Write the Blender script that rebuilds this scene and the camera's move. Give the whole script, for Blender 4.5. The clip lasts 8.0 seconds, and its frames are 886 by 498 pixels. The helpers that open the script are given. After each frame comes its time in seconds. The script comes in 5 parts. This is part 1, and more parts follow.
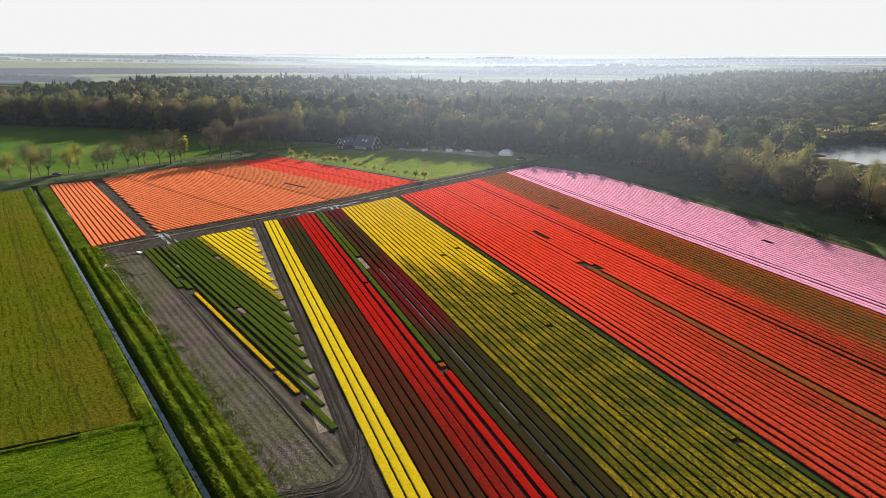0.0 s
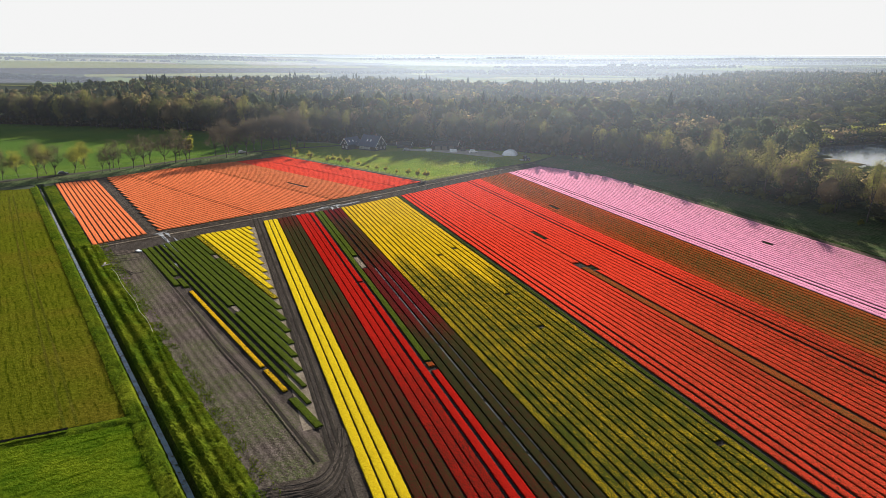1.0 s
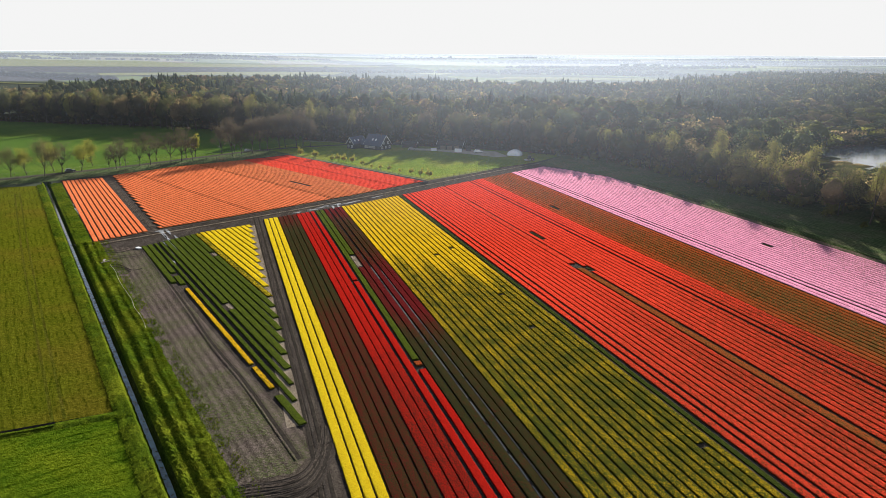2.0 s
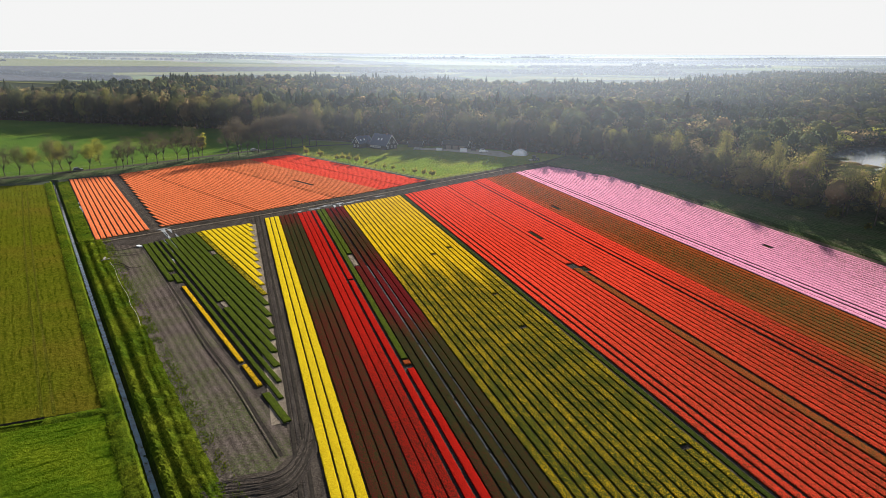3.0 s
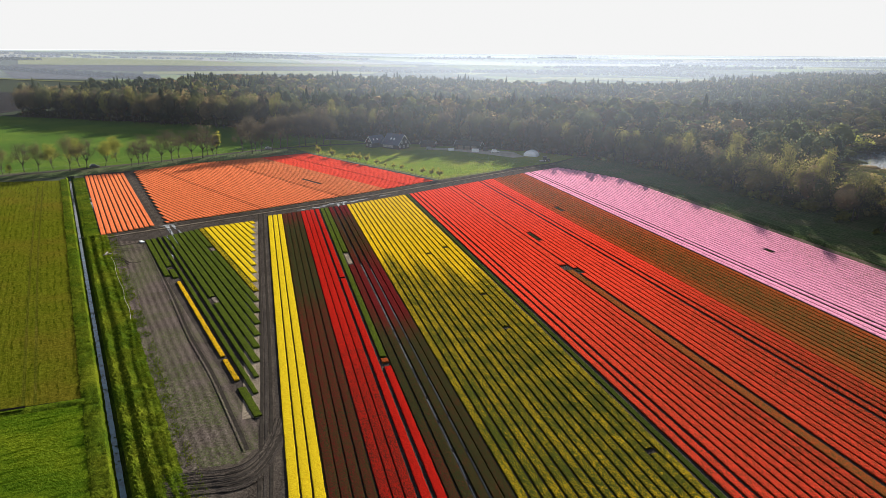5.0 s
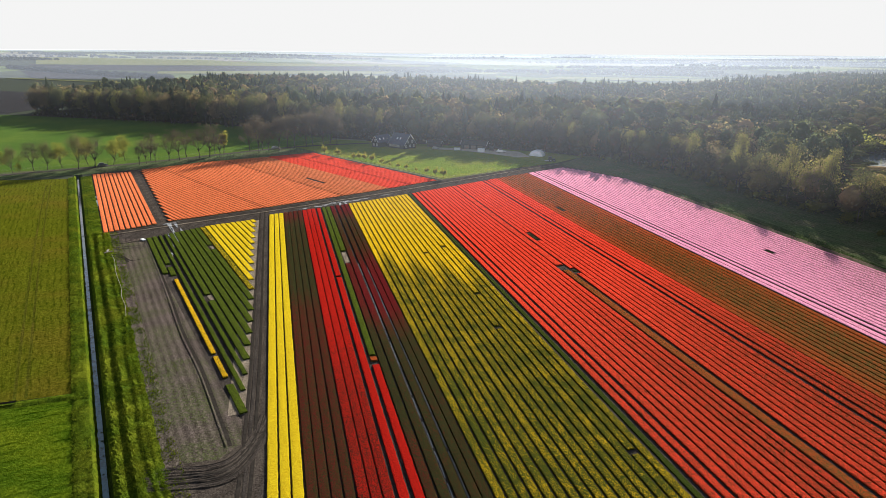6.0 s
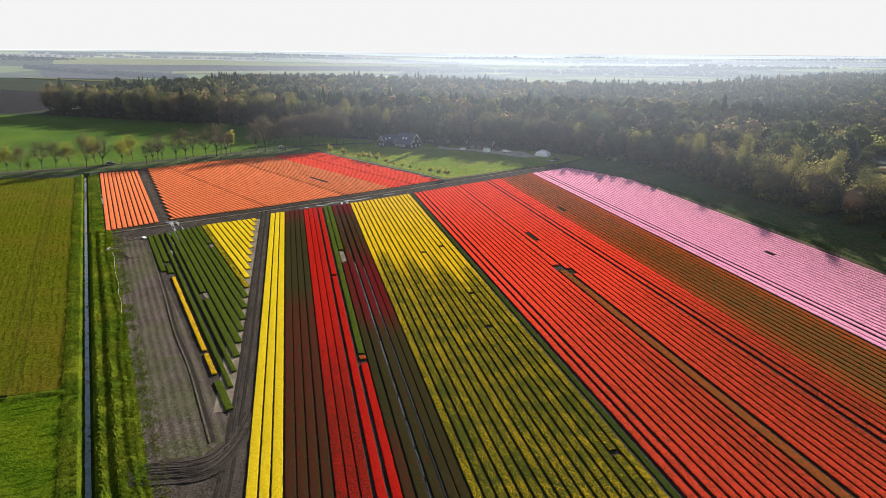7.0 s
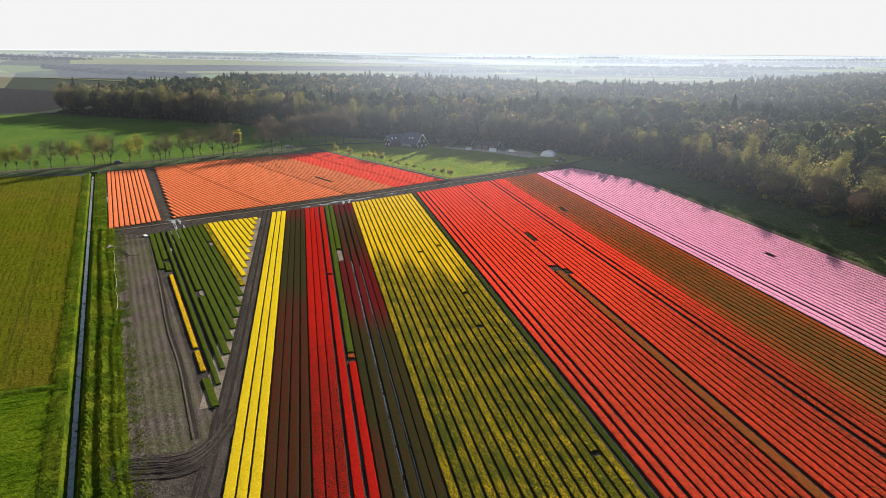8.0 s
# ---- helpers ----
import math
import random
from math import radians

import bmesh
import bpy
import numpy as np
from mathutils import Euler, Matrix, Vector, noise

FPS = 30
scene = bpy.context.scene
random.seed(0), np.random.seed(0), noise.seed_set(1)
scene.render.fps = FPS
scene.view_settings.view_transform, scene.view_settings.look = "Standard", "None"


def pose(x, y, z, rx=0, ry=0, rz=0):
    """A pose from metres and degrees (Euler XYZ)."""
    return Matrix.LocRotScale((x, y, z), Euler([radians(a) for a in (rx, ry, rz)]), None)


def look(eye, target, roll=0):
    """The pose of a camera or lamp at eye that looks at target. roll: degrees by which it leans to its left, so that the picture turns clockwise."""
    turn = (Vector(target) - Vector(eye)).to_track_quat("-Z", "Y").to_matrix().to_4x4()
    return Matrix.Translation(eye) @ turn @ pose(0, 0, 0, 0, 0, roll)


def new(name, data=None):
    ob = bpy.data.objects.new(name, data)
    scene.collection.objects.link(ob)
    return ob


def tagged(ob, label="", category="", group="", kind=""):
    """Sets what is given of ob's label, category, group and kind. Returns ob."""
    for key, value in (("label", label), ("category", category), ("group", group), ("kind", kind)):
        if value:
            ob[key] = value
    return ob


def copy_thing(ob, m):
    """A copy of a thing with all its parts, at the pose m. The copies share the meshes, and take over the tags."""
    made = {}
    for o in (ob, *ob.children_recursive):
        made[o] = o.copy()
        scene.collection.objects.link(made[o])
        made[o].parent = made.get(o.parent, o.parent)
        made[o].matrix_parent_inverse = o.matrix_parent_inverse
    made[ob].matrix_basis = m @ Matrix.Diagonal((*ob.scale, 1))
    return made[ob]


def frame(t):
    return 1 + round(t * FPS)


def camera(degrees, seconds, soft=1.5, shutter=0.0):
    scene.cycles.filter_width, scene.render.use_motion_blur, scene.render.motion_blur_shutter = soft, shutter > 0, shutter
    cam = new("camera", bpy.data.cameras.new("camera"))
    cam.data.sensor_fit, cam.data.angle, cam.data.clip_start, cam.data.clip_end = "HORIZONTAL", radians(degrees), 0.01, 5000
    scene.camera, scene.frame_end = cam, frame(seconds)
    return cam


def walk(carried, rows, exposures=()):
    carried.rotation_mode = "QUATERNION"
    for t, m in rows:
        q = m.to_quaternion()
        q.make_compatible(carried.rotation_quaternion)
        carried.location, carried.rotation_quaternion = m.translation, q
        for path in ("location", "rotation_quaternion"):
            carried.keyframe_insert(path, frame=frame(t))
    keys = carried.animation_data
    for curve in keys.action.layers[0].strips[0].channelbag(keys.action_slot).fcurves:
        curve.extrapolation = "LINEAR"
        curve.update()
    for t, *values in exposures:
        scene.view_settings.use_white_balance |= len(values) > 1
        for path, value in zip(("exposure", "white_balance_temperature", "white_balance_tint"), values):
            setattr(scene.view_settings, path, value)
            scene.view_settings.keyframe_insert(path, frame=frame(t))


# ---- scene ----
cam = camera(67.6, 8.0, soft=0.6)
PATH = [
    (0, (-0.493, -0.17, 57.862), (-0.501, 1.747, 57.29), 0.1),
    (0.5, (1.581, -0.357, 57.884), (1.558, 1.559, 57.312), 0.1),
    (1, (3.712, -0.506, 57.908), (3.672, 1.411, 57.336), 0.1),
    (1.5, (5.899, -0.585, 57.932), (5.842, 1.33, 57.36), 0.2),
    (3, (12.702, -0.711, 58.055), (12.59, 1.201, 57.481), 0.2),
    (3.5, (14.923, -0.718, 58.099), (14.792, 1.193, 57.525), 0.2),
    (4, (17.123, -0.696, 58.15), (16.974, 1.214, 57.575), 0.2),
    (4.5, (19.389, -0.64, 58.149), (19.221, 1.268, 57.575), 0.3),
    (6, (26.457, -0.22, 58.085), (26.229, 1.682, 57.51), 0.3),
    (6.5, (28.763, -0.028, 58.056), (28.517, 1.872, 57.482), 0.3),
    (7, (31.067, 0.182, 58.032), (30.801, 2.079, 57.457), 0.3),
    (7.5, (33.405, 0.413, 58.006), (33.12, 2.308, 57.431), 0.3),
    (8, (35.793, 0.71, 57.977), (35.488, 2.601, 57.402), 0.3),
]
EXPOSURE = 1.78
walk(cam, [(t, look(eye, target, roll)) for t, eye, target, roll in PATH], [(0.0, EXPOSURE), (8.0, EXPOSURE)])

# ---------------------------------------------------------------- light
SKY = 0.05
SUN_HEADING, SUN_HEIGHT = 9.5, 16.5
sun_way = Vector((math.sin(radians(SUN_HEADING)) * math.cos(radians(SUN_HEIGHT)),
                  math.cos(radians(SUN_HEADING)) * math.cos(radians(SUN_HEIGHT)), math.sin(radians(SUN_HEIGHT))))
world = bpy.data.worlds.new("spring_sky")
scene.world = world
world.use_nodes = True
wt = world.node_tree
wt.nodes.clear()
sky = wt.nodes.new("ShaderNodeTexSky")
sky.sky_type, sky.sun_disc = "NISHITA", False
sky.sun_elevation, sky.sun_rotation = radians(SUN_HEIGHT), radians(SUN_HEADING)
sky.air_density, sky.dust_density, sky.ozone_density = 0.8, 0.3, 1.0
soft_sky = wt.nodes.new("ShaderNodeHueSaturation")
soft_sky.inputs["Saturation"].default_value = 0.6
back = wt.nodes.new("ShaderNodeBackground")
back.inputs["Strength"].default_value = SKY
wout = wt.nodes.new("ShaderNodeOutputWorld")
wt.links.new(sky.outputs[0], soft_sky.inputs["Color"])
veil = wt.nodes.new("ShaderNodeMix")
veil.data_type = "RGBA"
veil.inputs[7].default_value = (8.0, 8.3, 8.7, 1)
wt.links.new(soft_sky.outputs[0], veil.inputs[6])
thin_cloud = wt.nodes.new("ShaderNodeMix")
thin_cloud.data_type, thin_cloud.blend_type = "RGBA", "DARKEN"
thin_cloud.inputs[0].default_value = 1.0
thin_cloud.inputs[7].default_value = (0.91 / SKY / 2 ** EXPOSURE, 0.91 / SKY / 2 ** EXPOSURE, 0.91 / SKY / 2 ** EXPOSURE, 1)
wt.links.new(veil.outputs[2], thin_cloud.inputs[6])
wt.links.new(thin_cloud.outputs[2], back.inputs["Color"])
# the white haze lies low: it thins out towards a clearer sky overhead
way = wt.nodes.new("ShaderNodeTexCoord")
parts = wt.nodes.new("ShaderNodeSeparateXYZ")
wt.links.new(way.outputs["Generated"], parts.inputs[0])
thins = wt.nodes.new("ShaderNodeMapRange")
thins.interpolation_type = "SMOOTHSTEP"
for slot, value in (("From Min", 0.08), ("From Max", 0.34), ("To Min", 0.75), ("To Max", 0.03)):
    thins.inputs[slot].default_value = value
wt.links.new(parts.outputs[2], thins.inputs["Value"])
wt.links.new(thins.outputs[0], veil.inputs[0])
wt.links.new(back.outputs[0], wout.inputs["Surface"])
sun_data = bpy.data.lights.new("sun", "SUN")
sun_data.energy, sun_data.angle, sun_data.color = 5.0, radians(0.5), (1.0, 0.92, 0.78)
sun_lamp = new("sun", sun_data)
sun_lamp.matrix_world = look(sun_way * 300, (0, 0, 0))


# ---------------------------------------------------------------- material helpers
class Mat:
    """A node material under construction."""

    def __init__(self, name):
        self.m = bpy.data.materials.new(name)
        self.m.use_nodes = True
        self.t = self.m.node_tree
        self.t.nodes.clear()
        self.out = self.t.nodes.new("ShaderNodeOutputMaterial")
        self.co = self.t.nodes.new("ShaderNodeTexCoord").outputs["Object"]

    def n(self, kind, **values):
        node = self.t.nodes.new(kind)
        for k, v in values.items():
            setattr(node, k, v)
        return node

    def put(self, socket, v):
        if isinstance(v, bpy.types.NodeSocket):
            self.t.links.new(v, socket)
        elif isinstance(v, (tuple, list)):
            socket.default_value = (*v, 1.0) if len(v) == 3 and len(socket.default_value) == 4 else v
        else:
            socket.default_value = v

    def noise(self, scale, detail=4.0, rough=0.6, co=None, dist=0.0):
        x = self.n("ShaderNodeTexNoise")
        self.put(x.inputs["Vector"], co or self.co)
        self.put(x.inputs["Scale"], scale)
        self.put(x.inputs["Detail"], detail)
        self.put(x.inputs["Roughness"], rough)
        self.put(x.inputs["Distortion"], dist)
        return x.outputs["Fac"]

    def cells(self, scale, co=None):
        x = self.n("ShaderNodeTexVoronoi")
        self.put(x.inputs["Vector"], co or self.co)
        self.put(x.inputs["Scale"], scale)
        sep = self.n("ShaderNodeSeparateColor")
        self.put(sep.inputs[0], x.outputs["Color"])
        return sep.outputs[0], sep.outputs[1], x.outputs["Distance"]

    def math(self, op, a, b=0.5, c=0.5, clamp=False):
        x = self.n("ShaderNodeMath", operation=op, use_clamp=clamp)
        self.put(x.inputs[0], a)
        self.put(x.inputs[1], b)
        self.put(x.inputs[2], c)
        return x.outputs[0]

    def step(self, v, lo, hi):
        x = self.n("ShaderNodeMapRange", interpolation_type="SMOOTHSTEP")
        self.put(x.inputs["Value"], v)
        self.put(x.inputs["From Min"], lo)
        self.put(x.inputs["From Max"], hi)
        return x.outputs[0]

    def mix(self, f, a, b, kind="MIX"):
        x = self.n("ShaderNodeMix", data_type="RGBA", blend_type=kind)
        self.put(x.inputs[0], f)
        self.put(x.inputs[6], a)
        self.put(x.inputs[7], b)
        return x.outputs[2]

    def ramp(self, f, *stops, hard=False):
        x = self.n("ShaderNodeValToRGB")
        x.color_ramp.interpolation = "CONSTANT" if hard else "LINEAR"
        while len(x.color_ramp.elements) < len(stops):
            x.color_ramp.elements.new(0.5)
        for e, (p, c) in zip(x.color_ramp.elements, stops):
            e.position, e.color = p, (*c, 1)
        self.put(x.inputs[0], f)
        return x.outputs[0]

    def attr(self, name):
        return self.n("ShaderNodeAttribute", attribute_name=name).outputs["Fac"]

    def turned(self, degrees, scale=(1, 1, 1)):
        r = self.n("ShaderNodeVectorRotate", rotation_type="Z_AXIS")
        self.put(r.inputs["Vector"], self.co)
        r.inputs["Angle"].default_value = radians(degrees)
        x = self.n("ShaderNodeMapping")
        self.put(x.inputs["Vector"], r.outputs[0])
        x.inputs["Scale"].default_value = scale
        return x.outputs[0]

    def bump(self, height, strength=0.5, distance=0.1):
        x = self.n("ShaderNodeBump")
        self.put(x.inputs["Height"], height)
        x.inputs["Strength"].default_value, x.inputs["Distance"].default_value = strength, distance
        return x.outputs[0]

    def finish(self, colour, rough=0.8, bump=None, thin=0.0, metal=0.0, gloss=0.5, sheen=0.0, thin_colour=None, fuzz=None, fuzz_rough=0.5):
        p = self.n("ShaderNodeBsdfPrincipled")
        self.put(p.inputs["Base Color"], colour)
        self.put(p.inputs["Roughness"], rough)
        self.put(p.inputs["Metallic"], metal)
        self.put(p.inputs["Specular IOR Level"], gloss)
        if sheen:
            self.put(p.inputs["Sheen Weight"], sheen)
            self.put(p.inputs["Sheen Roughness"], fuzz_rough)
            self.put(p.inputs["Sheen Tint"], fuzz or colour)
        if bump is not None:
            self.put(p.inputs["Normal"], bump)
        shader = p.outputs[0]
        if thin > 0:
            tr = self.n("ShaderNodeBsdfTranslucent")
            self.put(tr.inputs["Color"], thin_colour or colour)
            if bump is not None:
                self.put(tr.inputs["Normal"], bump)
            mx = self.n("ShaderNodeMixShader")
            mx.inputs[0].default_value = thin
            self.t.links.new(shader, mx.inputs[1])
            self.t.links.new(tr.outputs[0], mx.inputs[2])
            shader = mx.outputs[0]
        self.t.links.new(shader, self.out.inputs["Surface"])
        return self.m


def plain(name, colour, rough=0.7, spread=0.15, scale=3.0, metal=0.0, gloss=0.5):
    m = Mat(name)
    dark = tuple(c * (1 - spread) for c in colour)
    light = tuple(min(1, c * (1 + spread)) for c in colour)
    f = m.noise(scale, 5)
    return m.finish(m.ramp(f, (0.3, dark), (0.7, light)), rough, m.bump(m.noise(scale * 9, 3), 0.3, 0.02), metal=metal, gloss=gloss)


LEAF = (0.044, 0.060, 0.007)
LEAF_DARK = (0.017, 0.025, 0.009)


def tulip_material(name, petal, petal2, leaf=LEAF, leaf2=LEAF_DARK, size=11.5, gap=0.72, patchy=(0.35, 0.45)):
    """Open flower heads over leaves; the mesh's bloom tells how many heads are open."""
    m = Mat(name)
    r1, r2, dist = m.cells(size)
    bloom = m.attr("bloom")
    patch = m.noise(patchy[0], 4, 0.65)
    amount = m.math("MULTIPLY_ADD", m.math("SUBTRACT", patch, 0.5), patchy[1], bloom)
    tall = m.attr("tall")
    amount = m.math("MULTIPLY_ADD", m.math("SUBTRACT", tall, 0.5), 0.25, amount)
    fl = m.step(m.math("SUBTRACT", amount, r1), -0.16, 0.16)
    grain = m.step(m.noise(13.0, 3, 0.7), 0.30, 0.56)
    round_ = m.step(dist, gap, gap - 0.25)
    heads = m.mix(m.math("MULTIPLY", grain, round_), m.mix(0.38, petal2, leaf2), m.mix(r2, petal, petal2))
    clump = m.step(m.noise(3.0, 5, 0.75), 0.36, 0.60)
    heads = m.mix(clump, m.mix(1.0, heads, (0.70, 0.64, 0.64), "MULTIPLY"), heads)
    leaves = m.mix(m.step(m.noise(6.0, 4, 0.7), 0.38, 0.62), leaf2, leaf)
    z = m.n("ShaderNodeSeparateXYZ")
    m.put(z.inputs[0], m.co)
    top = m.step(z.outputs[2], -0.26, -0.10)
    colour = m.mix(m.math("MULTIPLY", fl, top), leaves, heads)
    rise = m.math("MULTIPLY_ADD", m.noise(4.5, 5, 0.72), 1.6, m.math("SUBTRACT", 1.0, dist))
    return m.finish(colour, 0.6, m.bump(rise, 0.8, 0.11), thin=0.05, gloss=0.0, sheen=1.0, fuzz_rough=0.38)


MAT = {
    "lemon": tulip_material("lemon_yellow_tulips", (0.705, 0.573, 0.0282), (0.592, 0.423, 0.0113), (0.0451, 0.0489, 0.00752), (0.015, 0.0188, 0.0047), patchy=(0.16, 0.75)),
    "yellow": tulip_material("yellow_tulips", (0.76, 0.575, 0.026), (0.66, 0.40, 0.010), (0.050, 0.060, 0.010), (0.016, 0.020, 0.005), patchy=(0.16, 0.75)),
    "gold": tulip_material("golden_tulips", (0.76, 0.50, 0.022), (0.60, 0.35, 0.010), (0.055, 0.050, 0.009), (0.018, 0.020, 0.006)),
    "red": tulip_material("scarlet_tulips", (0.42, 0.013, 0.009), (0.31, 0.011, 0.007), (0.060, 0.013, 0.008), (0.020, 0.008, 0.006)),
    # browned leaf tone also passes for shade between the orange heads
    "orange": tulip_material("orange_red_tulips", (0.90, 0.080, 0.046), (0.70, 0.052, 0.024), (0.055, 0.030, 0.011), (0.018, 0.013, 0.007)),
    "salmon": tulip_material("salmon_orange_tulips", (0.804, 0.24, 0.106), (0.692, 0.168, 0.0653)),
    "tomato": tulip_material("tomato_red_tulips", (0.851, 0.0784, 0.0408), (0.717, 0.0515, 0.024)),
    "pink": tulip_material("pink_tulips", (0.903, 0.439, 0.61), (0.819, 0.31, 0.492), gap=0.95),
    "maroon": tulip_material("maroon_tulips", (0.125, 0.0085, 0.012), (0.075, 0.0065, 0.009), (0.027, 0.029, 0.010), (0.011, 0.013, 0.007)),
    "rust": tulip_material("rusty_budding_tulips", (0.433, 0.0752, 0.0228), (0.308, 0.0479, 0.0137), (0.0821, 0.0593, 0.0182)),
    "weedy": tulip_material("dark_weedy_leaves", (0.0688, 0.0941, 0.0143), (0.0402, 0.0554, 0.00918), (0.0344, 0.0477, 0.00918), (0.0115, 0.0177, 0.0051)),
    "green": tulip_material("green_tulip_leaves", (0.105, 0.145, 0.010), (0.068, 0.098, 0.008)),
}


def soil_material(name, dark, light, heading, pitch=1.8, rows=0.35, weeds=0.0):
    m = Mat(name)
    big, fine = m.noise(0.12, 4), m.noise(2.5, 6, 0.7)
    w = m.n("ShaderNodeTexWave", wave_type="BANDS", bands_direction="X", wave_profile="SIN")
    m.put(w.inputs["Vector"], m.turned(heading))
    m.put(w.inputs["Scale"], 0.314 / pitch)
    m.put(w.inputs["Distortion"], 1.2)
    m.put(w.inputs["Detail"], 3.0)
    m.put(w.inputs["Detail Scale"], 0.6)
    f = m.math("MULTIPLY_ADD", w.outputs["Fac"], rows, m.math("MULTIPLY_ADD", fine, 0.6, m.math("MULTIPLY", big, 0.5)))
    colour = m.ramp(f, (0.35, dark), (0.95, light))
    if weeds:
        g = m.math("MULTIPLY", m.step(m.noise(0.07, 3), 0.36, 0.60), m.step(m.noise(2.2, 5, 0.75), 0.42, 0.56))
        colour = m.mix(m.math("MULTIPLY", g, weeds), colour, (0.075, 0.11, 0.022))
        crumbs = m.math("MULTIPLY", m.step(m.noise(3.6, 3, 0.8), 0.60, 0.68), m.step(m.noise(0.1, 3), 0.35, 0.6))
        colour = m.mix(crumbs, colour, tuple(1.9 * c for c in light))
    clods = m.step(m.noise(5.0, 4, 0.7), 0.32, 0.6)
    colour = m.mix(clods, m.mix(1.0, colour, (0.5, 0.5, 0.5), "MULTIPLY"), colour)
    return m.finish(colour, 0.95, m.bump(m.math("ADD", fine, clods), 1.0, 0.15), gloss=0.0)


def grass_material(name, a, b, c, heading=0.0, streak=6.0, thin=0.0, mottle=0.08, rows=0.0, sheen=0.08, relief=0.35):
    m = Mat(name)
    along = m.noise(0.9, 5, 0.65, m.turned(heading, (1, 1.0 / streak, 1)))
    big, fine = m.noise(mottle, 4), m.noise(6.0, 5, 0.7)
    colour = m.mix(m.step(along, 0.35, 0.68), a, b)
    colour = m.mix(m.step(big, 0.42, 0.66), colour, c)
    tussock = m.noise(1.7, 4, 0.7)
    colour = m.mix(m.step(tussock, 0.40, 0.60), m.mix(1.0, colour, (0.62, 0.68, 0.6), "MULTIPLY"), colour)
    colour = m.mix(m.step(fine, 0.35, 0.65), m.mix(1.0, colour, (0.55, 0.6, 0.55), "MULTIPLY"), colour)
    if rows:
        w = m.n("ShaderNodeTexWave", wave_type="BANDS", bands_direction="X", wave_profile="SIN")
        m.put(w.inputs["Vector"], m.turned(heading))
        for slot, value in (("Scale", 0.314 / rows), ("Distortion", 5.0), ("Detail", 3.0), ("Detail Scale", 0.5)):
            m.put(w.inputs[slot], value)
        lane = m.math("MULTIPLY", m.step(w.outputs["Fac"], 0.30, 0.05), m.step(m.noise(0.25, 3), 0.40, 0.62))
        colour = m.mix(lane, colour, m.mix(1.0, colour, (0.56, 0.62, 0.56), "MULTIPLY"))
    return m.finish(colour, 0.85, m.bump(m.math("ADD", m.math("ADD", fine, along), m.math("MULTIPLY", tussock, 1.5)), 1.0, relief), thin=thin, gloss=0.0, sheen=sheen)


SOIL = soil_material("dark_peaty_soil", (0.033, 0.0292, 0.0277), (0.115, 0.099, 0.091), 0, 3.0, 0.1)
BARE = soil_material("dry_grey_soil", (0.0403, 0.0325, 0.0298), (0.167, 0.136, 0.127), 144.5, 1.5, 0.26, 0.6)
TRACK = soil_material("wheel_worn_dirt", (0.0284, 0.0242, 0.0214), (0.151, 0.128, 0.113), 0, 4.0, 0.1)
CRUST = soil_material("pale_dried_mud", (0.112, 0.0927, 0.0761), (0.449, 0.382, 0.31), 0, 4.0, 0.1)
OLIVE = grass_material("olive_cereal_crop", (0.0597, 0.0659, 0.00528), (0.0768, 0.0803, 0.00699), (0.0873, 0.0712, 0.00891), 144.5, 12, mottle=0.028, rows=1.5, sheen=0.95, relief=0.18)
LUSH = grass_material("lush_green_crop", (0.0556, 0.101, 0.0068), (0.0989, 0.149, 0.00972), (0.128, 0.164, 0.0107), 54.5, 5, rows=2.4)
# verge grass made darker: the shade on the ditch's far bank is in the colour
BANK = grass_material("shade_toned_bank", (0.0365, 0.0576, 0.0102), (0.073, 0.11, 0.0163), (0.0593, 0.0672, 0.0204), 144.5, 3)
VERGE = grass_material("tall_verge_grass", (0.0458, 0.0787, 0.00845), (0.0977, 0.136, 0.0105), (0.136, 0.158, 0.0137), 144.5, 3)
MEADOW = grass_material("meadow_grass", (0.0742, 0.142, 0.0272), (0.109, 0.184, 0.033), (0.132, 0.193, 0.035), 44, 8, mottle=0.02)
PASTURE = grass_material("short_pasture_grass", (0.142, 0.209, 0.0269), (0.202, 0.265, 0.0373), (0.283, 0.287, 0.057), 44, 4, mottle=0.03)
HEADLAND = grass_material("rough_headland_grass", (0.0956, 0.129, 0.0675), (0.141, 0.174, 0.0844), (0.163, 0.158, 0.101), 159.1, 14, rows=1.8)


FURROW = soil_material("crumbled_brown_soil", (0.08, 0.062, 0.052), (0.26, 0.205, 0.17), 0, 4.0, 0.1)
RANK = grass_material("rank_dark_grass", (0.035, 0.055, 0.022), (0.055, 0.08, 0.03), (0.07, 0.075, 0.04), 159.1, 6)


def farmland():
    m = Mat("distant_farmland")
    co = m.turned(-40, (1 / 260, 1 / 620, 0.001))
    r1, r2, _ = m.cells(1.0, co)
    fields = m.ramp(r1, (0.0, (0.10, 0.13, 0.05)), (0.22, (0.032, 0.036, 0.034)), (0.42, (0.17, 0.185, 0.09)), (0.58, (0.05, 0.058, 0.045)),
                    (0.75, (0.14, 0.125, 0.095)), (0.88, (0.08, 0.10, 0.05)), hard=True)
    return m.finish(m.mix(m.noise(0.02, 5), fields, m.mix(0.5, fields, (0.05, 0.07, 0.03))), 0.95, m.bump(m.noise(0.5, 4), 0.5, 0.5), gloss=0.0)


FARMLAND = farmland()
CLAY = plain("wet_dark_mud", (0.028, 0.0245, 0.022), 0.9, 0.4, 1.5, gloss=0.0)
ROAD = plain("worn_asphalt", (0.0595, 0.0546, 0.0504), 0.95, 0.3, 0.8, gloss=0.0)
SAND = plain("yard_sand", (0.30, 0.27, 0.22), 0.9, 0.3, 0.3)


